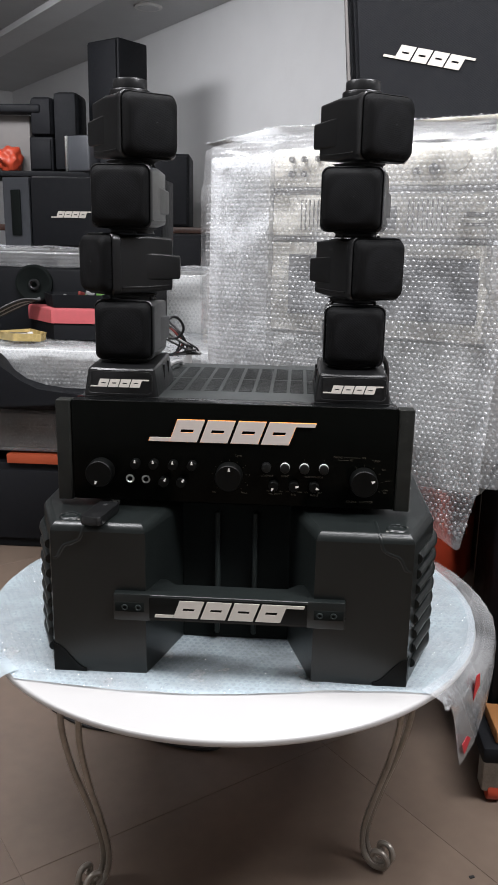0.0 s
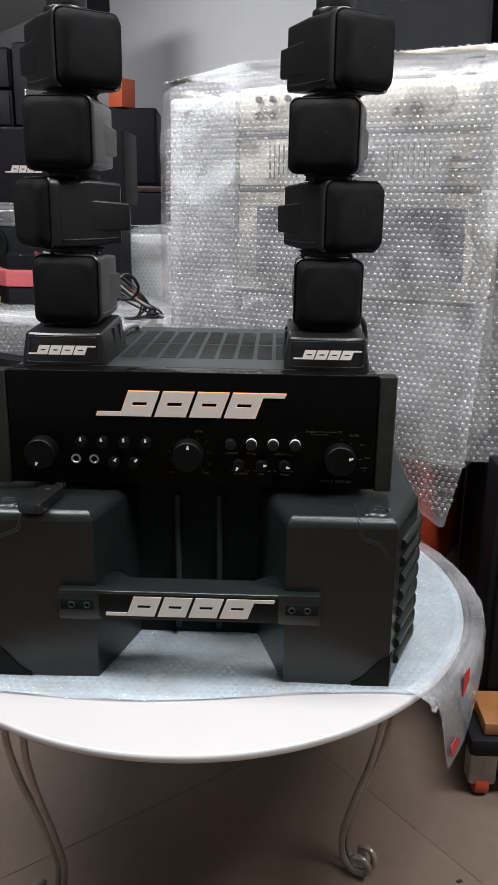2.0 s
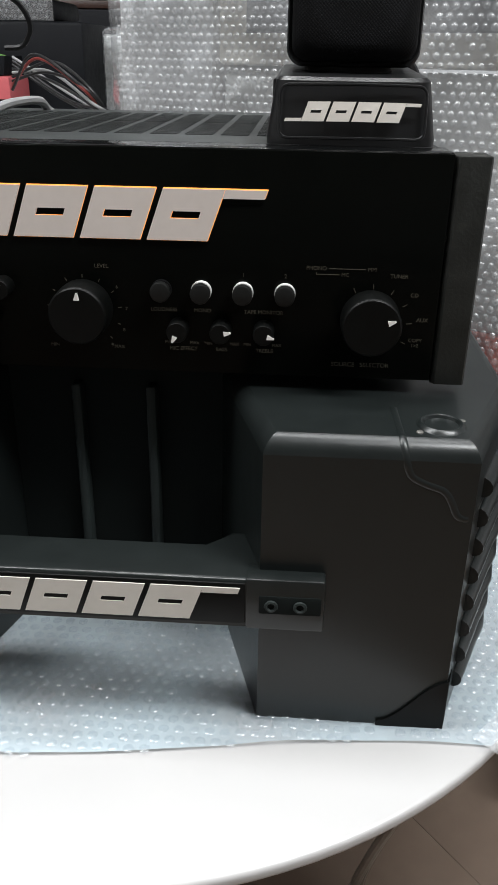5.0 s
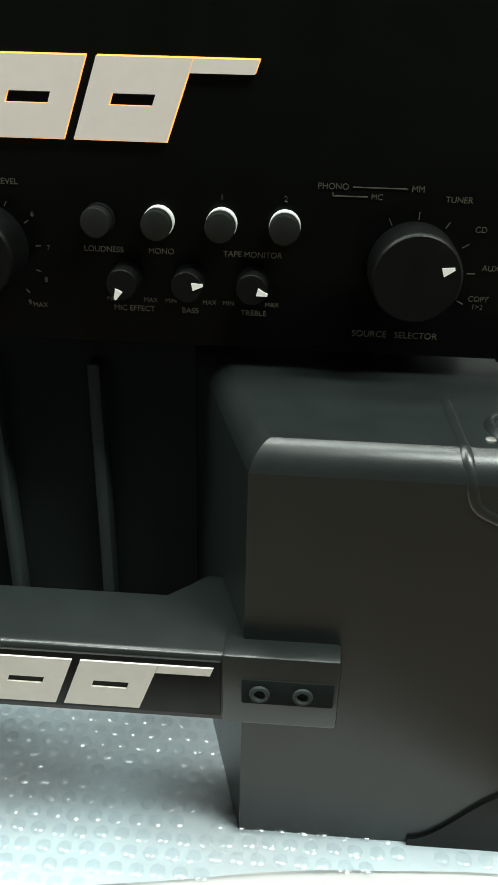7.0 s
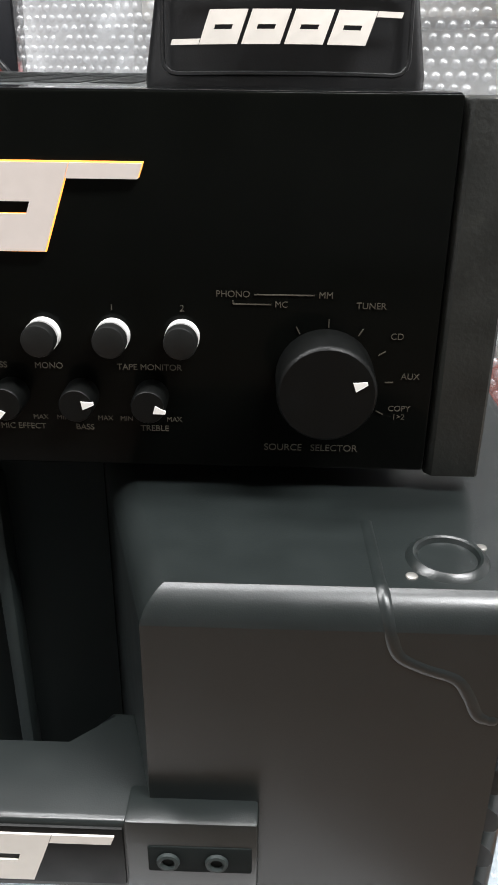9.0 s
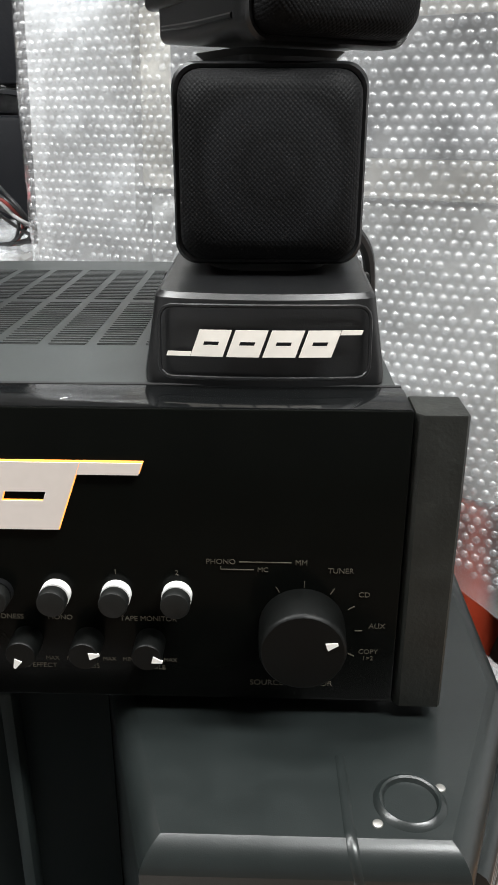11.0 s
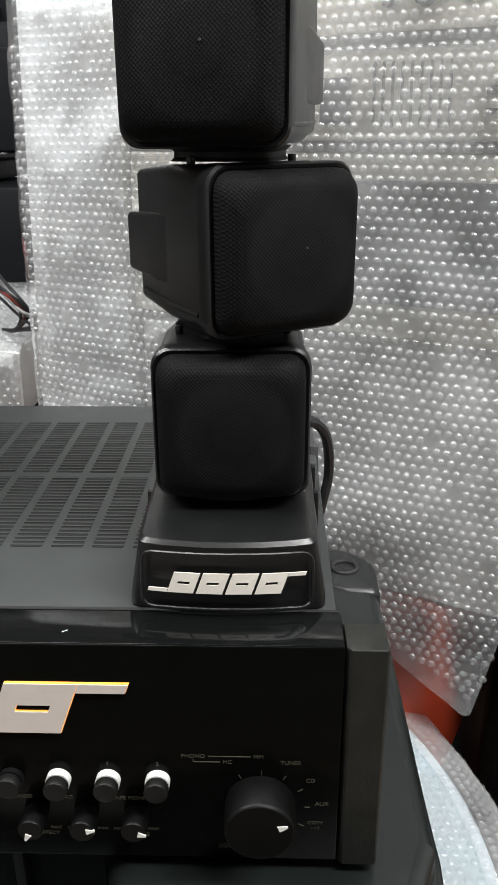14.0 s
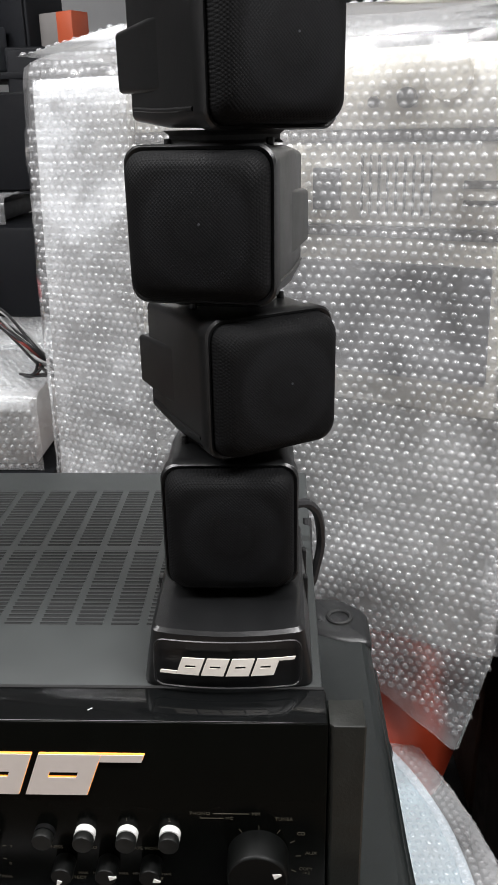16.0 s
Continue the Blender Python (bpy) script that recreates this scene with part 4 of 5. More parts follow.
for s0, n, st in ((0.195, 9, 0.0085), (-0.012, 7, 0.0085)):
    for i in range(n):
        front_bit("grille_slot", s0 + i * st, s0 + i * st + 0.0028, 0.920, 0.974, middle, M_GREYMARK, 0.001)
front_bit("button_row", 0.295, 0.335, 0.945, 0.952, middle, M_GREYMARK, 0.003)
front_bit("button_row", 0.295, 0.335, 0.930, 0.935, middle, M_GREYMARK, 0.003)
for s, z, r in ((0.278, 1.040, 0.021), (0.240, 1.023, 0.009), (-0.031, 1.046, 0.005), (-0.006, 1.046, 0.005), (0.022, 1.046, 0.005), (-0.031, 1.02, 0.006), (-0.005, 1.02, 0.005), (0.208, 1.02, 0.005)):
    k = part("dial_knob", cyl(r, 0, 0.010, seg=28, bevel=0.002), M_BEIGE if r > 0.02 else M_GREYMARK, upper, "round knob", m=pose(s + sheet_x(z), sheet_y(z) + 0.016, z, 90, 0, 0))


def wrap_place(u, v):
    z = v
    edge = max(0.0, (-0.2 - u)) * 0.9
    wr = 0.010 * noise.noise(Vector((u * 6, z * 5, 1))) + 0.004 * noise.noise(Vector((u * 17, z * 15, 4))) + 0.0015 * noise.noise(Vector((u * 50, z * 45, 9)))
    bend = 9.0 * max(0.0, z - 1.045) ** 2
    return (u + sheet_x(z), sheet_y(z) + wr + edge + bend - 0.004, z)


def left_edge(z):
    return -0.230 - 0.014 * (1 if z < 1.0 else 0.2) + 0.01 * noise.noise(Vector((z * 9, 2, 2)))


def wrap_in(u, z):
    top = 1.071 + min(0.024, max(0, (u + 0.225) * 0.15)) + 0.004 * noise.noise(Vector((u * 12, 0, 0)))
    if u < left_edge(z) or z > top:
        return False
    right = 0.322 + max(0, z - 0.38) * 0.25 if z < 0.52 else 0.353 + (z - 0.52) * 0.075
    low = 0.44 - max(0.0, u - 0.22) * 0.55 if u < 0.325 else 0.36
    return u < right and z > low


bubble_sheet("film", wrap_place, (-0.25, 0.40), (0.36, 1.105), wrap_in, 0.0100, stack, M_WRAP, M_WRAPBUB, 0.0030, "clear bubble wrap", 11, 0.0075, out=1, margin=0.034)


def second_place(u, v):
    x, y, z = wrap_place(u + 0.3, v)
    return (x - 0.3, y + 0.3 * 0 + 0.018 + max(0, u - 0.36) * 0.5, z)


bubble_sheet("film", second_place, (0.335, 0.55), (0.495, 1.102), lambda u, v: True, 0.0100, stack, M_WRAP, M_WRAPBUB, 0.0030, "second layer of bubble wrap", 12, 0.009, out=1)


def top_place(u, v):
    wr = 0.003 * noise.noise(Vector((u * 8, v * 8, 21))) + 0.0012 * noise.noise(Vector((u * 25, v * 25, 4)))
    z = 1.072 + min(0.024, max(0, (u + 0.225) * 0.15)) + 0.006 + wr
    return (u + sheet_x(1.09), sheet_y(1.09) - 0.004 + v, z)


bubble_sheet("film", top_place, (-0.215, 0.42), (0.0, 0.27), lambda u, v: True, 0.0125, stack, M_WRAP, M_WRAPBUB, 0.004, "bubble wrap folded over the top", 13, 0.012, out=1)

# red stool that carries the stack
stool = thing("red_stool", pose(0, 1.42, 0, 0, 0, -WS), "red moulded stool on dark legs under the wrapped stack", "stool")
bm = loft([[(0.022 + a * q, 0.20 + b * q, z) for a, b in rounded(0.50, 0.30, 0.06, 6)] for q, z in ((0.95, 0.255), (1.0, 0.265), (1.0, 0.455), (0.985, 0.470), (0.95, 0.475))])
part("seat", bm, M_RED, stool, "thick red moulded seat")
for x in (-0.17, 0.2):
    for y in (0.17, 0.31):
        part("leg", tube([(x, y, 0.257), (x, y, 0.0)], 0.012, 2, 10), M_DARKWOOD, stool, "dark round leg")

# ---- black wedge speaker on the stack ----
wedge = thing("monitor_speaker", pose(0.20, 1.60, 1.107, 0, 0, 2), "large black cloth-fronted speaker standing on the wrapped stack", "speaker")
bm = bmesh.new()
pts = [(-0.112, 0), (0.165, 0), (0.150, 0.42), (-0.150, 0.42)]
lo = [bm.verts.new((x, 0, z)) for x, z in pts]
hi = [bm.verts.new((x * 0.9, 0.22, z)) for x, z in pts]
bm.faces.new(lo)
bm.faces.new(hi[::-1])
for i in range(4):
    bm.faces.new((lo[i], hi[i], hi[(i + 1) % 4], lo[(i + 1) % 4]))
bmesh.ops.bevel(bm, geom=bm.edges[:], offset=0.006, segments=2, affect="EDGES")
part("cabinet", bm, M_BOX, wedge)
bm = bmesh.new()
pts = [(-0.104, 0.008), (0.157, 0.008), (0.142, 0.412), (-0.141, 0.412)]
lo = [bm.verts.new((x, -0.012, z)) for x, z in pts]
hi = [bm.verts.new((x, 0.001, z)) for x, z in pts]
bm.faces.new(lo)
for i in range(4):
    bm.faces.new((lo[i], hi[i], hi[(i + 1) % 4], lo[(i + 1) % 4]))
bmesh.ops.bevel(bm, geom=[e for e in bm.edges if all(v.co.y < -0.01 for v in e.verts)], offset=0.006, segments=2, affect="EDGES")
part("grille", bm, M_BOXCLOTH, wedge, "dark cloth grille")
part("edge_strip", tube([(-0.117, -0.006, 0.0), (-0.155, -0.006, 0.42)], 0.003, 2, 6), M_CARTON, wedge)
emblem(0.166, 0.0245, 0.0015, M_LOGO, wedge, pose(-0.066, -0.0125, 0.119, 0, 9.0, 0), "cream maker's mark")
dark_box = thing("speaker_cabinet", pose(0.50, 1.68, 1.107, 0, 0, 7), "black speaker cabinet beside the large speaker", "speaker")
part("cabinet", box(-0.105, 0.12, 0, 0.25, 0, 0.36, 0.006), M_BOX, dark_box)
part("grille", box(-0.09, 0.11, -0.008, 0.002, 0.02, 0.34, 0.004), M_BOXCLOTH, dark_box)
board = thing("shelf_board", pose(0.42, 1.62, 1.083, 0, 0, 0), "dark board under the speakers", "shelf")
part("board", box(-0.06, 0.30, 0.0, 0.36, 0.0, 0.022, 0.002), M_DARKWOOD, board)
part("post", box(0.16, 0.20, 0.06, 0.10, -1.083, 0.0, 0.003), M_DARKWOOD, board)
part("post", box(0.16, 0.20, 0.30, 0.34, -1.083, 0.0, 0.003), M_DARKWOOD, board)

# ---- trolley with a dark cabinet ----
trolley = thing("trolley", pose(0.318, 1.15, 0), "low black trolley with an orange wood board and casters", "trolley")
part("base", box(0, 0.6, 0, 0.62, 0.086, 0.1165, 0.008), M_BOX, trolley)
part("board", box(0.022, 0.58, 0.012, 0.1, 0.117, 0.138, 0.003), M_WOOD, trolley, "orange wood board")
for cx, cy in ((0.03, 0.035), (0.57, 0.035), (0.03, 0.58), (0.57, 0.58)):
    c = part("caster", box(cx - 0.022, cx + 0.022, cy - 0.014, cy + 0.02, 0.02, 0.086, 0.006), M_SCREW, trolley, "grey metal caster fork")
    part("wheel", cyl(0.018, -0.011, 0.011, pose(cx, cy, 0.0185, 0, 90, 0), seg=20, bevel=0.003), M_RED, c, "red wheel")
cabinet = thing("dark_cabinet", pose(0.36, 1.5, 0.117), "dark brown wooden cabinet standing on the trolley", "cabinet")
part("body", box(0, 0.5, 0, 0.26, 0, 0.72, 0.004), M_DARKWOOD, cabinet)
part("door", box(0.02, 0.48, -0.012, 0.0005, 0.03, 0.69, 0.004), M_DARKWOOD, cabinet, "dark brown door")
part("handle", tube([(0.05, -0.014, 0.36), (0.05, -0.03, 0.375), (0.05, -0.03, 0.425), (0.05, -0.014, 0.44)], 0.004, 4, 8), M_CAP, cabinet)
slab_box = thing("floor_speaker", pose(0.352, 1.26, 0.117), "blue-black floor speaker standing on the trolley", "speaker")
part("cabinet", box(0, 0.2, 0, 0.2, 0, 0.39, 0.005), M_BOX, slab_box)
part("grille", box(0.012, 0.188, -0.008, 0.001, 0.02, 0.37, 0.004), M_BOXCLOTH, slab_box)
for nx in (0.42, 0.47):
    roll = thing("tape_roll", pose(nx, 1.19, 0.1385), "roll of brown tape lying on the trolley", "tape", group="tape rolls")
    part("roll", loft([[(0.022 * q * math.cos(a), 0.022 * q * math.sin(a), z) for a in (2 * math.pi * k / 24 for k in range(24))] for q, z in ((1, 0), (1, 0.024), (0.6, 0.024), (0.6, 0.002))], False, True), M_WOOD, roll)

# ---- tower and room cables ----
def cable(points, r, material, label, group="loose cables"):
    ob = part("cable", tube(points, r, 8, 8), material)
    return tagged(ob, label, "cable", group)


cable([(0.113, 1.170, 0.747), (0.124, 1.190, 0.737), (0.132, 1.200, 0.722), (0.135, 1.210, 0.694), (0.132, 1.210, 0.674), (0.127, 1.215, 0.655), (0.125, 1.24, 0.700)], 0.0036, M_WIRE, "black speaker cable looping from the tower foot")
cable([(-0.207, 1.200, 0.766), (-0.195, 1.220, 0.784), (-0.185, 1.240, 0.779), (-0.180, 1.250, 0.763), (-0.191, 1.260, 0.749), (-0.206, 1.260, 0.747)], 0.0022, M_WIRE, "thin black cable looping behind the tower")
cable([(-0.202, 1.200, 0.702), (-0.204, 1.260, 0.705), (-0.194, 1.300, 0.705), (-0.193, 1.330, 0.695), (-0.16, 1.352, 0.66), (-0.15, 1.36, 0.58)], 0.0038, M_GREYWIRE, "grey cable leaving the tower foot")
cable([(-0.454, 1.366, 0.004), (-0.38, 1.32, 0.004), (-0.268, 1.299, 0.004), (-0.2, 1.275, 0.004), (-0.132, 1.269, 0.004), (-0.11, 1.29, 0.02), (-0.1, 1.33, 0.1)], 0.004, M_WIRE, "black power cable lying on the floor")

chip = thing("plastic_chip", pose(0.2795, 1.004, 0.0, 0, 0, 20), "small dark plastic chip lying on the floor tiles", "debris")
part("chip", box(-0.004, 0.004, -0.0022, 0.0022, 0.0, 0.002, 0.0006), M_RUBBER, chip)

# ---- bench with parts at the side ----
def wrapped_bundle(name, x0, x1, y0, y1, z0, z1, label, seed, core):
    t = thing(name, pose(0, 0, 0), label, "parcel")
    part("core", box(x0 + 0.012, x1 - 0.012, y0 + 0.012, y1 - 0.012, z0 + 0.002, z1 - 0.012, 0.012), core, t)
    rr = 0.02
    w, d, h = x1 - x0, y1 - y0, z1 - z0

    def place(u, v):
        # down the front and over the top
        wr = 0.007 * noise.noise(Vector((u * 10, v * 10, seed))) + 0.003 * noise.noise(Vector((u * 33, v * 33, seed)))
        if v < h - rr:
            return (x0 + u, y0 + wr, z0 + v)
        if v < h + rr * 0.57:
            a = (v - h + rr) / (rr * 1.57) * math.pi / 2
            return (x0 + u, y0 + rr - rr * math.cos(a) + wr, z0 + h - rr + rr * math.sin(a) + wr)
        return (x0 + u, y0 + rr + (v - h - rr * 0.57), z1 + wr)

    bubble_sheet("film", place, (0, w), (0, h + d * 0.9), lambda u, v: True, 0.013, t, M_WRAP, M_WRAPBUB, 0.004, "clear bubble wrap", seed, 0.014, out=1)
    return t


sub = thing("black_subwoofer", pose(-1.28, 2.2, 0), "large black cabinet on the floor beside the bench", "speaker")
part("cabinet", box(0, 0.88, 0, 0.5, 0.0, 0.262, 0.008), M_BOX, sub)
part("grille", box(0.03, 0.85, -0.01, 0.001, 0.03, 0.24, 0.004), M_BOXCLOTH, sub)
lid = thing("orange_carton", pose(-0.83, 2.185, 0.2625), "flat orange-red carton lying on the black cabinet", "carton")
part("box", box(0, 0.3, 0, 0.4, 0, 0.027, 0.002), M_ORANGE, lid)
wrapped_bundle("wrapped_parcel", -1.25, -0.45, 2.2, 2.62, 0.297, 0.42, "grey parcel in bubble wrap on the cabinet", 31, M_BOX)
tray = thing("black_speaker_shell", pose(-1.3, 2.17, 0.4205), "curved black plastic speaker shell lying between parcels", "speaker shell")
part("shell", loft([[(0.42 + a * q, 0.24 + b * q, z) for a, b in rounded(0.84, 0.46, 0.1, 6)] for q, z in ((0.92, 0.0), (1.0, 0.012), (1.0, 0.03), (0.96, 0.036))]), M_BOX, tray)
wrapped_bundle("wrapped_parcel", -1.45, -0.20, 2.2, 2.9, 0.457, 0.605, "large pale parcel in bubble wrap", 32, M_WHITEPLASTIC)
arm_speaker = thing("black_horn", pose(0, 0, 0), "black curved plastic speaker shell leaning on the parcels", "speaker part")
profile = [(-0.98, 0.430), (-0.98, 0.640), (-0.885, 0.612), (-0.840, 0.600), (-0.810, 0.575), (-0.785, 0.540), (-0.750, 0.515), (-0.700, 0.500), (-0.640, 0.492), (-0.520, 0.490), (-0.505, 0.480), (-0.505, 0.462)]
bm = prism(profile, 0.0, 0.07, 0.008, 0.0, 3)
part("horn", bm, M_BOX, arm_speaker, m=pose(0, 2.165, 0, 90, 0, 0))
red = thing("red_case", pose(-0.705, 2.28, 0.612), "flat black case with a faded red cloth top", "case")
part("lower_half", prism([(0, 0), (0.15, 0.008), (0.15, 0.13), (-0.105, 0.13), (-0.105, 0.12)], 0, 0.046, 0.004, 0.0, 2), M_BOX, red)
part("cloth", prism([(-0.004, -0.005), (0.15, 0.003), (0.15, 0.13), (-0.112, 0.13), (-0.112, 0.118)], 0.0465, 0.09, 0.008, 0.0, 3), M_PINK, red, "faded red cloth")
tool_tray = thing("black_tray", pose(-0.705, 2.278, 0.7035), "black plastic tray with small parts on the red case", "tray")
plan = [(0.0, 0.0), (0.145, 0.006), (0.145, 0.12), (-0.04, 0.12), (-0.045, 0.07)]
part("tray", loft([[(0.05 + (a - 0.05) * q, 0.06 + (b - 0.06) * q, z) for a, b in plan] for q, z in ((0.94, 0), (1, 0.028), (1.0, 0.036), (0.94, 0.036), (0.86, 0.01))]), M_BOX, tool_tray)
for i, (x, y, turn, m_) in enumerate(((0.06, 0.1, 20, M_GREEN), (0.09, 0.12, -15, M_GREEN), (0.12, 0.09, 40, M_GREYWIRE), (0.04, 0.13, -40, M_GREYWIRE), (0.14, 0.14, 10, M_GREEN), (0.1, 0.07, 70, M_REDWIRE))):
    bit = thing("connector", pose(-0.73 + x, 2.25 + 0.9 * y, 0.722 + 0.007 * (i % 3), 0, 14, turn), "small loose connector in the tray", "connector", group="connectors in the tray")
    part("body", box(-0.013, 0.013, -0.004, 0.004, 0, 0.011, 0.0015), m_, bit)
amber = thing("amber_tray", pose(-0.80, 2.27, 0.612), "shallow amber plastic tray holding small parts", "tray")
plan = [(0.0, -0.06), (0.078, -0.052), (0.08, -0.01), (0.005, 0.075), (-0.075, -0.005)]
part("tray", loft([[(a * q, b * q, z) for a, b in plan] for q, z in ((0.95, 0), (1, 0.022), (0.95, 0.022), (0.91, 0.007))]), M_AMBERTRAY, amber)
part("part_inside", box(-0.03, 0.02, -0.012, 0.012, 0.007, 0.018, 0.003), M_SCREW, amber, m=pose(0, 0, 0, 0, 0, 20))
part("part_inside", box(0.03, 0.045, -0.03, -0.018, 0.007, 0.024, 0.003), M_WHITEPLASTIC, amber)
rnd = random.Random(4)
for i in range(7):
    cable([(-0.75 - 0.004 * i, 2.31 + 0.012 * i, 0.722), (-0.80 - 0.006 * i, 2.29 + 0.01 * i, 0.722 - 0.005 * i), (-0.86 - 0.008 * i, 2.27 + 0.008 * i, 0.694 - 0.007 * i), (-0.93, 2.26 + 0.01 * i, 0.655 - 0.004 * i),
           (-1.02, 2.28 + 0.012 * i, 0.632)], 0.0034, (M_WIRE, M_WIRE, M_GREYWIRE)[i % 3], "loose cable running over the bench", "bench cables")
for i in range(9):
    q, w = rnd.uniform(-1, 1), rnd.uniform(-1, 1)
    cable([(-0.43 - 0.006 * i, 1.93 + 0.02 * i, 0.69 + 0.006 * i), (-0.37 + 0.01 * w, 1.88 + 0.02 * i, 0.75 - 0.010 * i + 0.015 * q), (-0.31 + 0.008 * i, 1.84 + 0.01 * w, 0.725 - 0.010 * i + 0.012 * w),
           (-0.275 + 0.006 * i, 1.84, 0.675 - 0.004 * i), (-0.285 + 0.01 * q, 1.86, 0.638), (-0.32, 1.89, 0.632)],
          0.0024, (M_WIRE, M_REDWIRE, M_WIRE, M_WIRE, M_GREYWIRE, M_WIRE, M_WIRE, M_WIRE, M_GREYWIRE)[i], "loose cable curling over the bench", "bench cables")
# bench extension towards the stack
wrapped_bundle("wrapped_parcel", -0.46, -0.27, 1.80, 2.14, 0.50, 0.625, "small clear-wrapped parcel on the bench end", 33, M_WHITEPLASTIC)
bench = thing("workbench", pose(-0.475, 1.79, 0), "low dark workbench under the parcels", "bench")
part("top", box(0, 0.22, 0, 0.36, 0.455, 0.498, 0.004), M_BOX, bench)
for x in (0.02, 0.17):
    for y in (0.02, 0.31):
        part("leg", box(x, x + 0.03, y, y + 0.03, 0, 0.455, 0.003), M_BOX, bench)

# black gear and the speaker behind the bench
gear = thing("black_equipment_case", pose(-1.15, 2.42, 0.607), "black equipment case with a round knob under the speaker", "equipment")
part("case", box(0, 0.72, 0, 0.34, 0, 0.20, 0.01), M_BOX, gear)
cone = part("speaker_cone", loft([[(0.35 + q * math.cos(a), y, 0.155 + q * math.sin(a)) for a in (2 * math.pi * k / 32 for k in range(32))] for q, y in ((0.056, 0.002), (0.056, -0.014), (0.05, -0.016), (0.02, -0.003))]), M_PORT, gear, "round black speaker cone")
part("lens_ring", tube([(0.352 + 0.013 * math.cos(a), -0.016, 0.152 + 0.013 * math.sin(a)) for a in (2 * math.pi * k / 20 for k in range(21))], 0.0045, 2, 8), M_CAP, cone)
wrapped_bundle("wrapped_parcel", -1.12, -0.5, 2.45, 2.74, 0.809, 0.866, "thin parcel in bubble wrap under the speaker", 34, M_BOX)
far_sp = thing("bookshelf_speaker", pose(-0.86, 2.6, 0.868), "black speaker with a grey slotted end and a cream mark", "speaker")
part("cabinet", box(0.0, 0.42, 0.0, 0.22, 0, 0.215, 0.006), M_BOX, far_sp)
part("grille", box(0.004, 0.416, -0.012, 0.001, 0.004, 0.211, 0.004), M_BOXCLOTH, far_sp)
part("end_panel", loft([[(x, y, z) for x, y in ((-0.10, 0.03), (-0.002, -0.012), (-0.002, 0.22), (-0.10, 0.2))] for z in (0.0, 0.212)]), M_GREYPLASTIC, far_sp, "grey plastic port panel")
part("port_slot", box(-0.012, 0.026, -0.002, 0.004, 0.03, 0.17, 0.003), M_PORT, far_sp, "tall dark port", m=pose(-0.058, 0.006, 0.004, 0, 0, -23))
emblem(0.13, 0.02, 0.002, M_LOGO, far_sp, pose(0.067, -0.0125, 0.09), "cream maker's mark")

# ---- rack along the white wall ----
rack = thing("shelf_rack", pose(0, 0, 0), "tall dark shelf rack loaded with speakers", "shelf")
part("shelf", box(-2.4, -0.45, 4.5, 4.95, 0.93, 0.962, 0.003), M_DARKWOOD, rack)
part("shelf", box(-2.4, -0.95, 4.5, 4.95, 1.215, 1.243, 0.003), M_BOX, rack)
part("shelf", box(-2.4, -0.45, 4.5, 4.95, 0.35, 0.38, 0.003), M_DARKWOOD, rack)
for x in (-2.38, -1.4, -0.5):
    for y in (4.51, 4.91):
        part("post", box(x, x + 0.03, y, y + 0.03, 0, 0.929 if x > -0.6 else 1.214, 0.002), M_DARKWOOD, rack)


def plain_speaker(x0, x1, y0, y1, z0, z1, yaw, label, bev=0.01):
    s = thing("shelf_speaker", pose((x0 + x1) / 2, y0, z0, 0, 0, yaw), label, "speaker", group="speakers on the rack")
    w = (x1 - x0) / 2
    part("cabinet", box(-w, w, 0, y1 - y0, 0, z1 - z0, bev, 3), M_BOX, s)
    part("grille", box(-w + 0.012, w - 0.012, -0.012, 0.001, 0.012, z1 - z0 - 0.012, 0.006), M_BOXCLOTH, s)
    return s


plain_speaker(-1.22, -0.98, 4.62, 4.84, 1.2435, 1.925, -33, "tall black floor speaker standing on the rack")
plain_speaker(-1.365, -1.225, 4.55, 4.75, 1.2435, 1.655, 0, "black column speaker with a rounded top", 0.03)
plain_speaker(-1.50, -1.368, 4.55, 4.75, 1.2435, 1.425, 0, "small black cloth-fronted shelf speaker")
plain_speaker(-1.495, -1.368, 4.56, 4.74, 1.4255, 1.63, 0, "small black speaker stacked on another", 0.025)
plain_speaker(-1.105, -0.62, 4.53, 4.85, 0.9625, 1.345, 4, "wide black speaker on the rack")
mon = thing("grey_desktop_speaker", pose(-1.22, 4.5, 1.2435, 0, 0, -25), "grey plastic desktop speaker with silver trim", "speaker")
part("body", box(-0.075, 0.075, 0, 0.12, 0, 0.185, 0.012, 3), M_GREYPLASTIC, mon)
part("trim", box(-0.085, -0.07, -0.008, 0.1, 0.0, 0.185, 0.005), M_SILVER, mon)
carton = thing("red_grey_carton", pose(-0.875, 4.56, 1.346, 0, 0, -32), "small carton, orange-red on one side and grey on the other", "carton")
part("grey_half", box(-0.13, 0.006, 0, 0.1, 0, 0.135, 0.002), M_CARTON, carton)
part("red_half", box(0.0065, 0.10, -0.001, 0.1, 0, 0.135, 0.002), M_ORANGE, carton, "orange-red printed side")
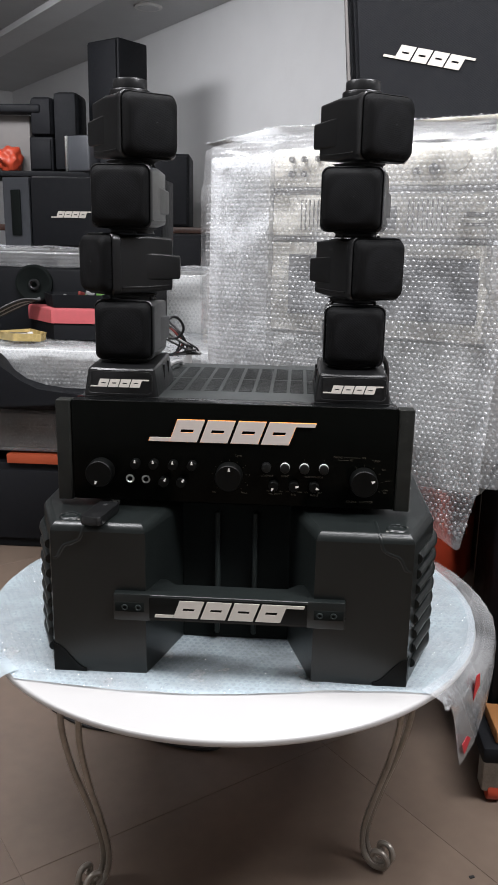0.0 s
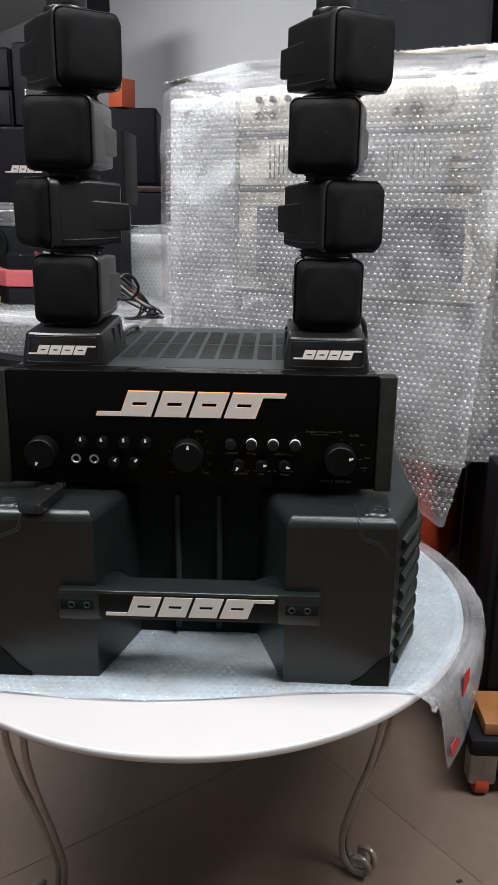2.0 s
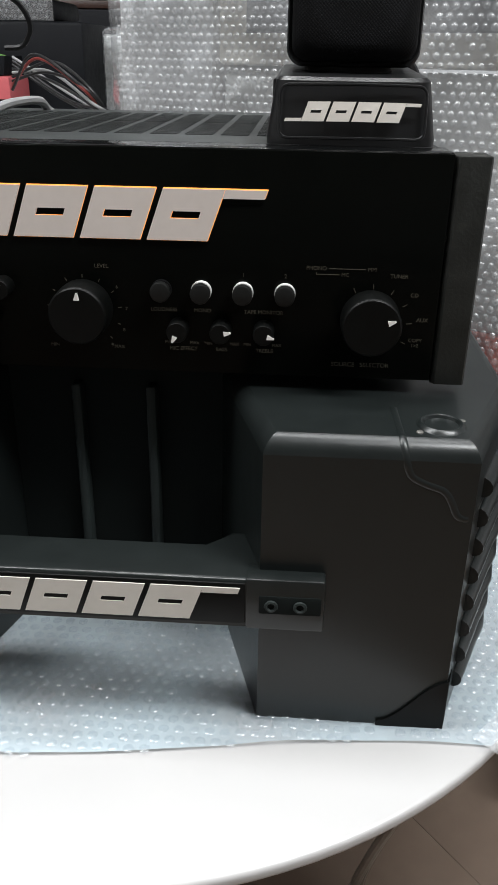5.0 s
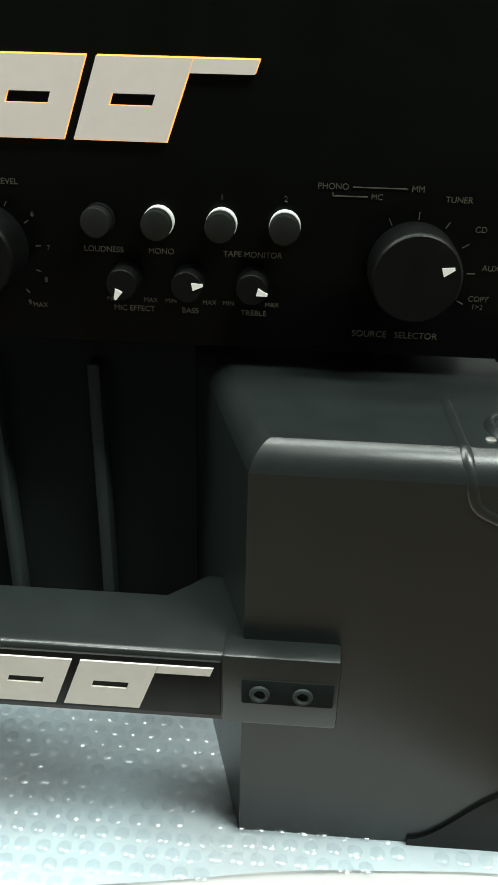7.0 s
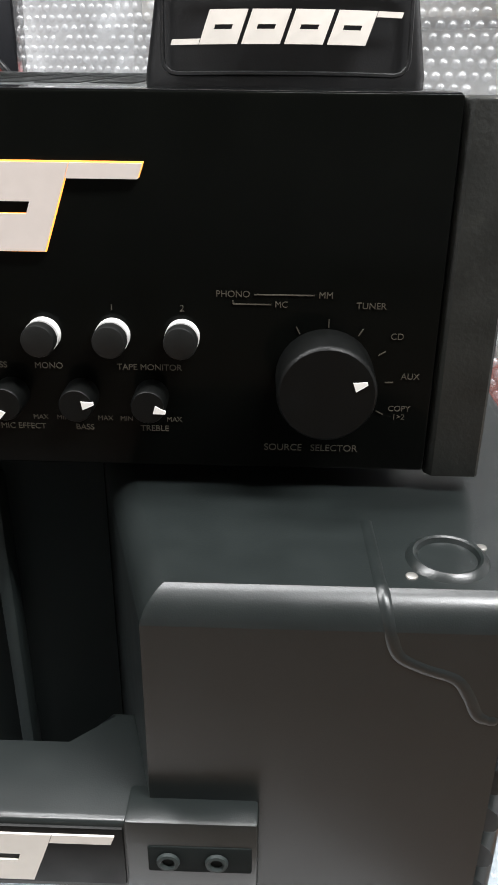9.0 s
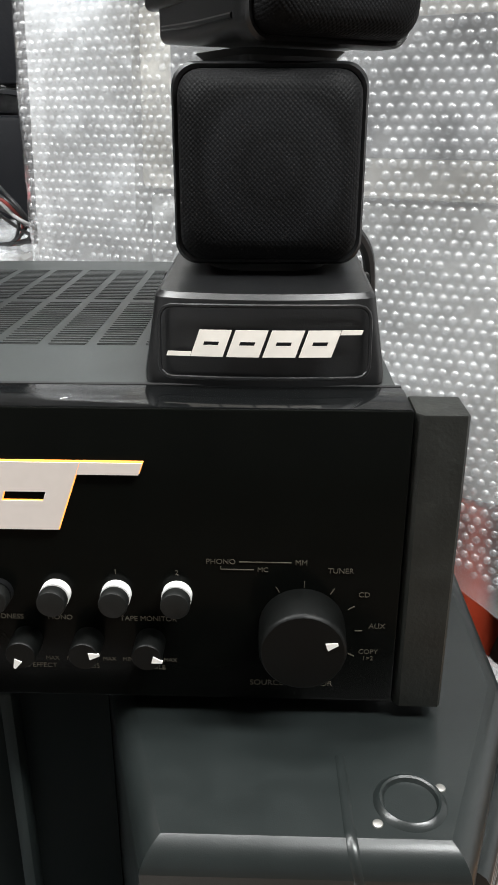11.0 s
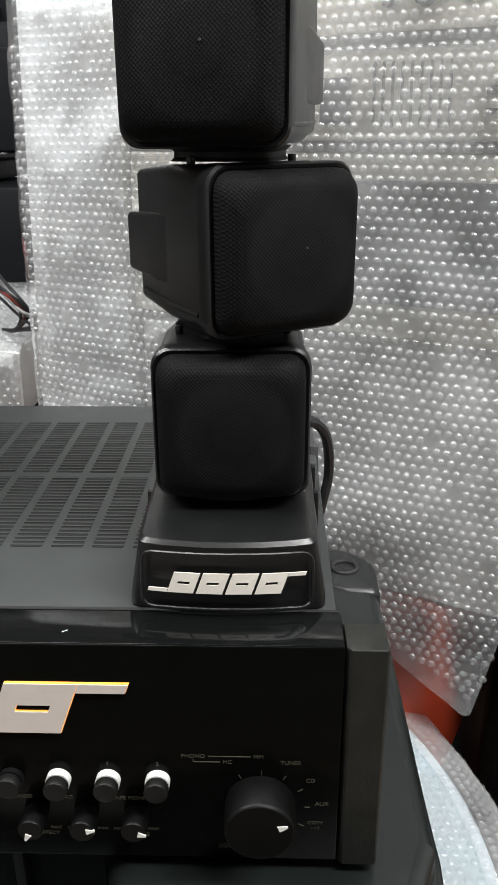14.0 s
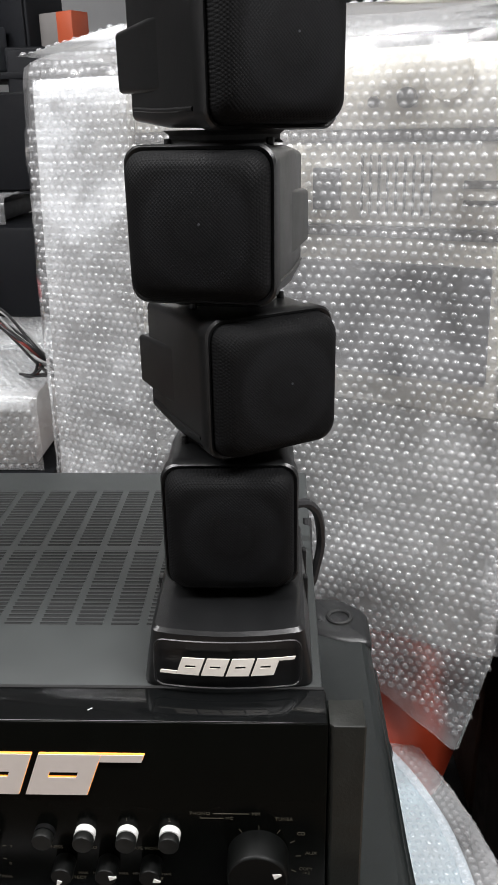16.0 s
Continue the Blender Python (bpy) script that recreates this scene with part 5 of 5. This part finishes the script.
whitebox = thing("white_carton", pose(-1.80, 4.63, 1.2435), "dull pale carton standing behind a red bag", "carton")
part("box", box(0, 0.28, 0, 0.25, 0, 0.30, 0.003), M_CARTON, whitebox)
bar = thing("black_bar_speaker", pose(-1.85, 4.54, 1.545), "long black bar speaker lying on the carton", "speaker")
part("bar", box(0, 0.42, 0, 0.1, 0, 0.045, 0.012, 3), M_BOX, bar)
bag = thing("red_bag", pose(-1.61, 4.56, 1.2435), "crumpled red plastic bag", "bag")
bm = bmesh.new()
bmesh.ops.create_icosphere(bm, subdivisions=4, radius=0.075)
for v in bm.verts:
    v.co *= 1 + 0.35 * noise.noise(v.co * 22)
    v.co.z = max(-0.06, v.co.z * 0.9)
    v.co.z += 0.06
part("bag", bm, M_RED, bag)

# gear seen past the stack's other side, on the rack's middle shelf
amp2 = thing("black_cabinet", pose(-1.36, 4.48, 0.3805), "large black equipment cabinet on the rack", "cabinet")
part("case", box(0, 0.84, 0, 0.4, 0, 0.545, 0.005), M_BOX, amp2)
part("front", box(0.03, 0.81, -0.01, 0.001, 0.03, 0.52, 0.004), M_BOXCLOTH, amp2)
bundle = wrapped_bundle("wrapped_parcel", -0.75, -0.30, 2.6, 3.1, 0.45, 0.80, "large clear-wrapped parcel behind the bench", 35, M_PALEGREY)
stand = thing("dark_stand", pose(-0.8, 2.58, 0), "dark low stand under the large parcel", "stand")
part("top", box(0, 0.55, 0, 0.54, 0.415, 0.449, 0.004), M_DARKWOOD, stand)
for x in (0.01, 0.5):
    for y in (0.01, 0.49):
        part("leg", box(x, x + 0.03, y, y + 0.03, 0, 0.415, 0.003), M_DARKWOOD, stand)

# ---- floor tiles ----
TS = 0.572
tile_mesh = finish("tile", box(-TS / 2 + 0.0005, TS / 2 - 0.0005, -TS / 2 + 0.0005, TS / 2 - 0.0005, -0.012, 0.0, 0.0004, 1), M_TILE)
for i in range(-13, 8):
    for j in range(-5, 5):
        t = new("tile", tile_mesh)
        t.parent = floor
        t.matrix_basis = pose(-0.982 + TS * (i + 0.5), 0.289 + TS * (j + 0.5), 0.0)
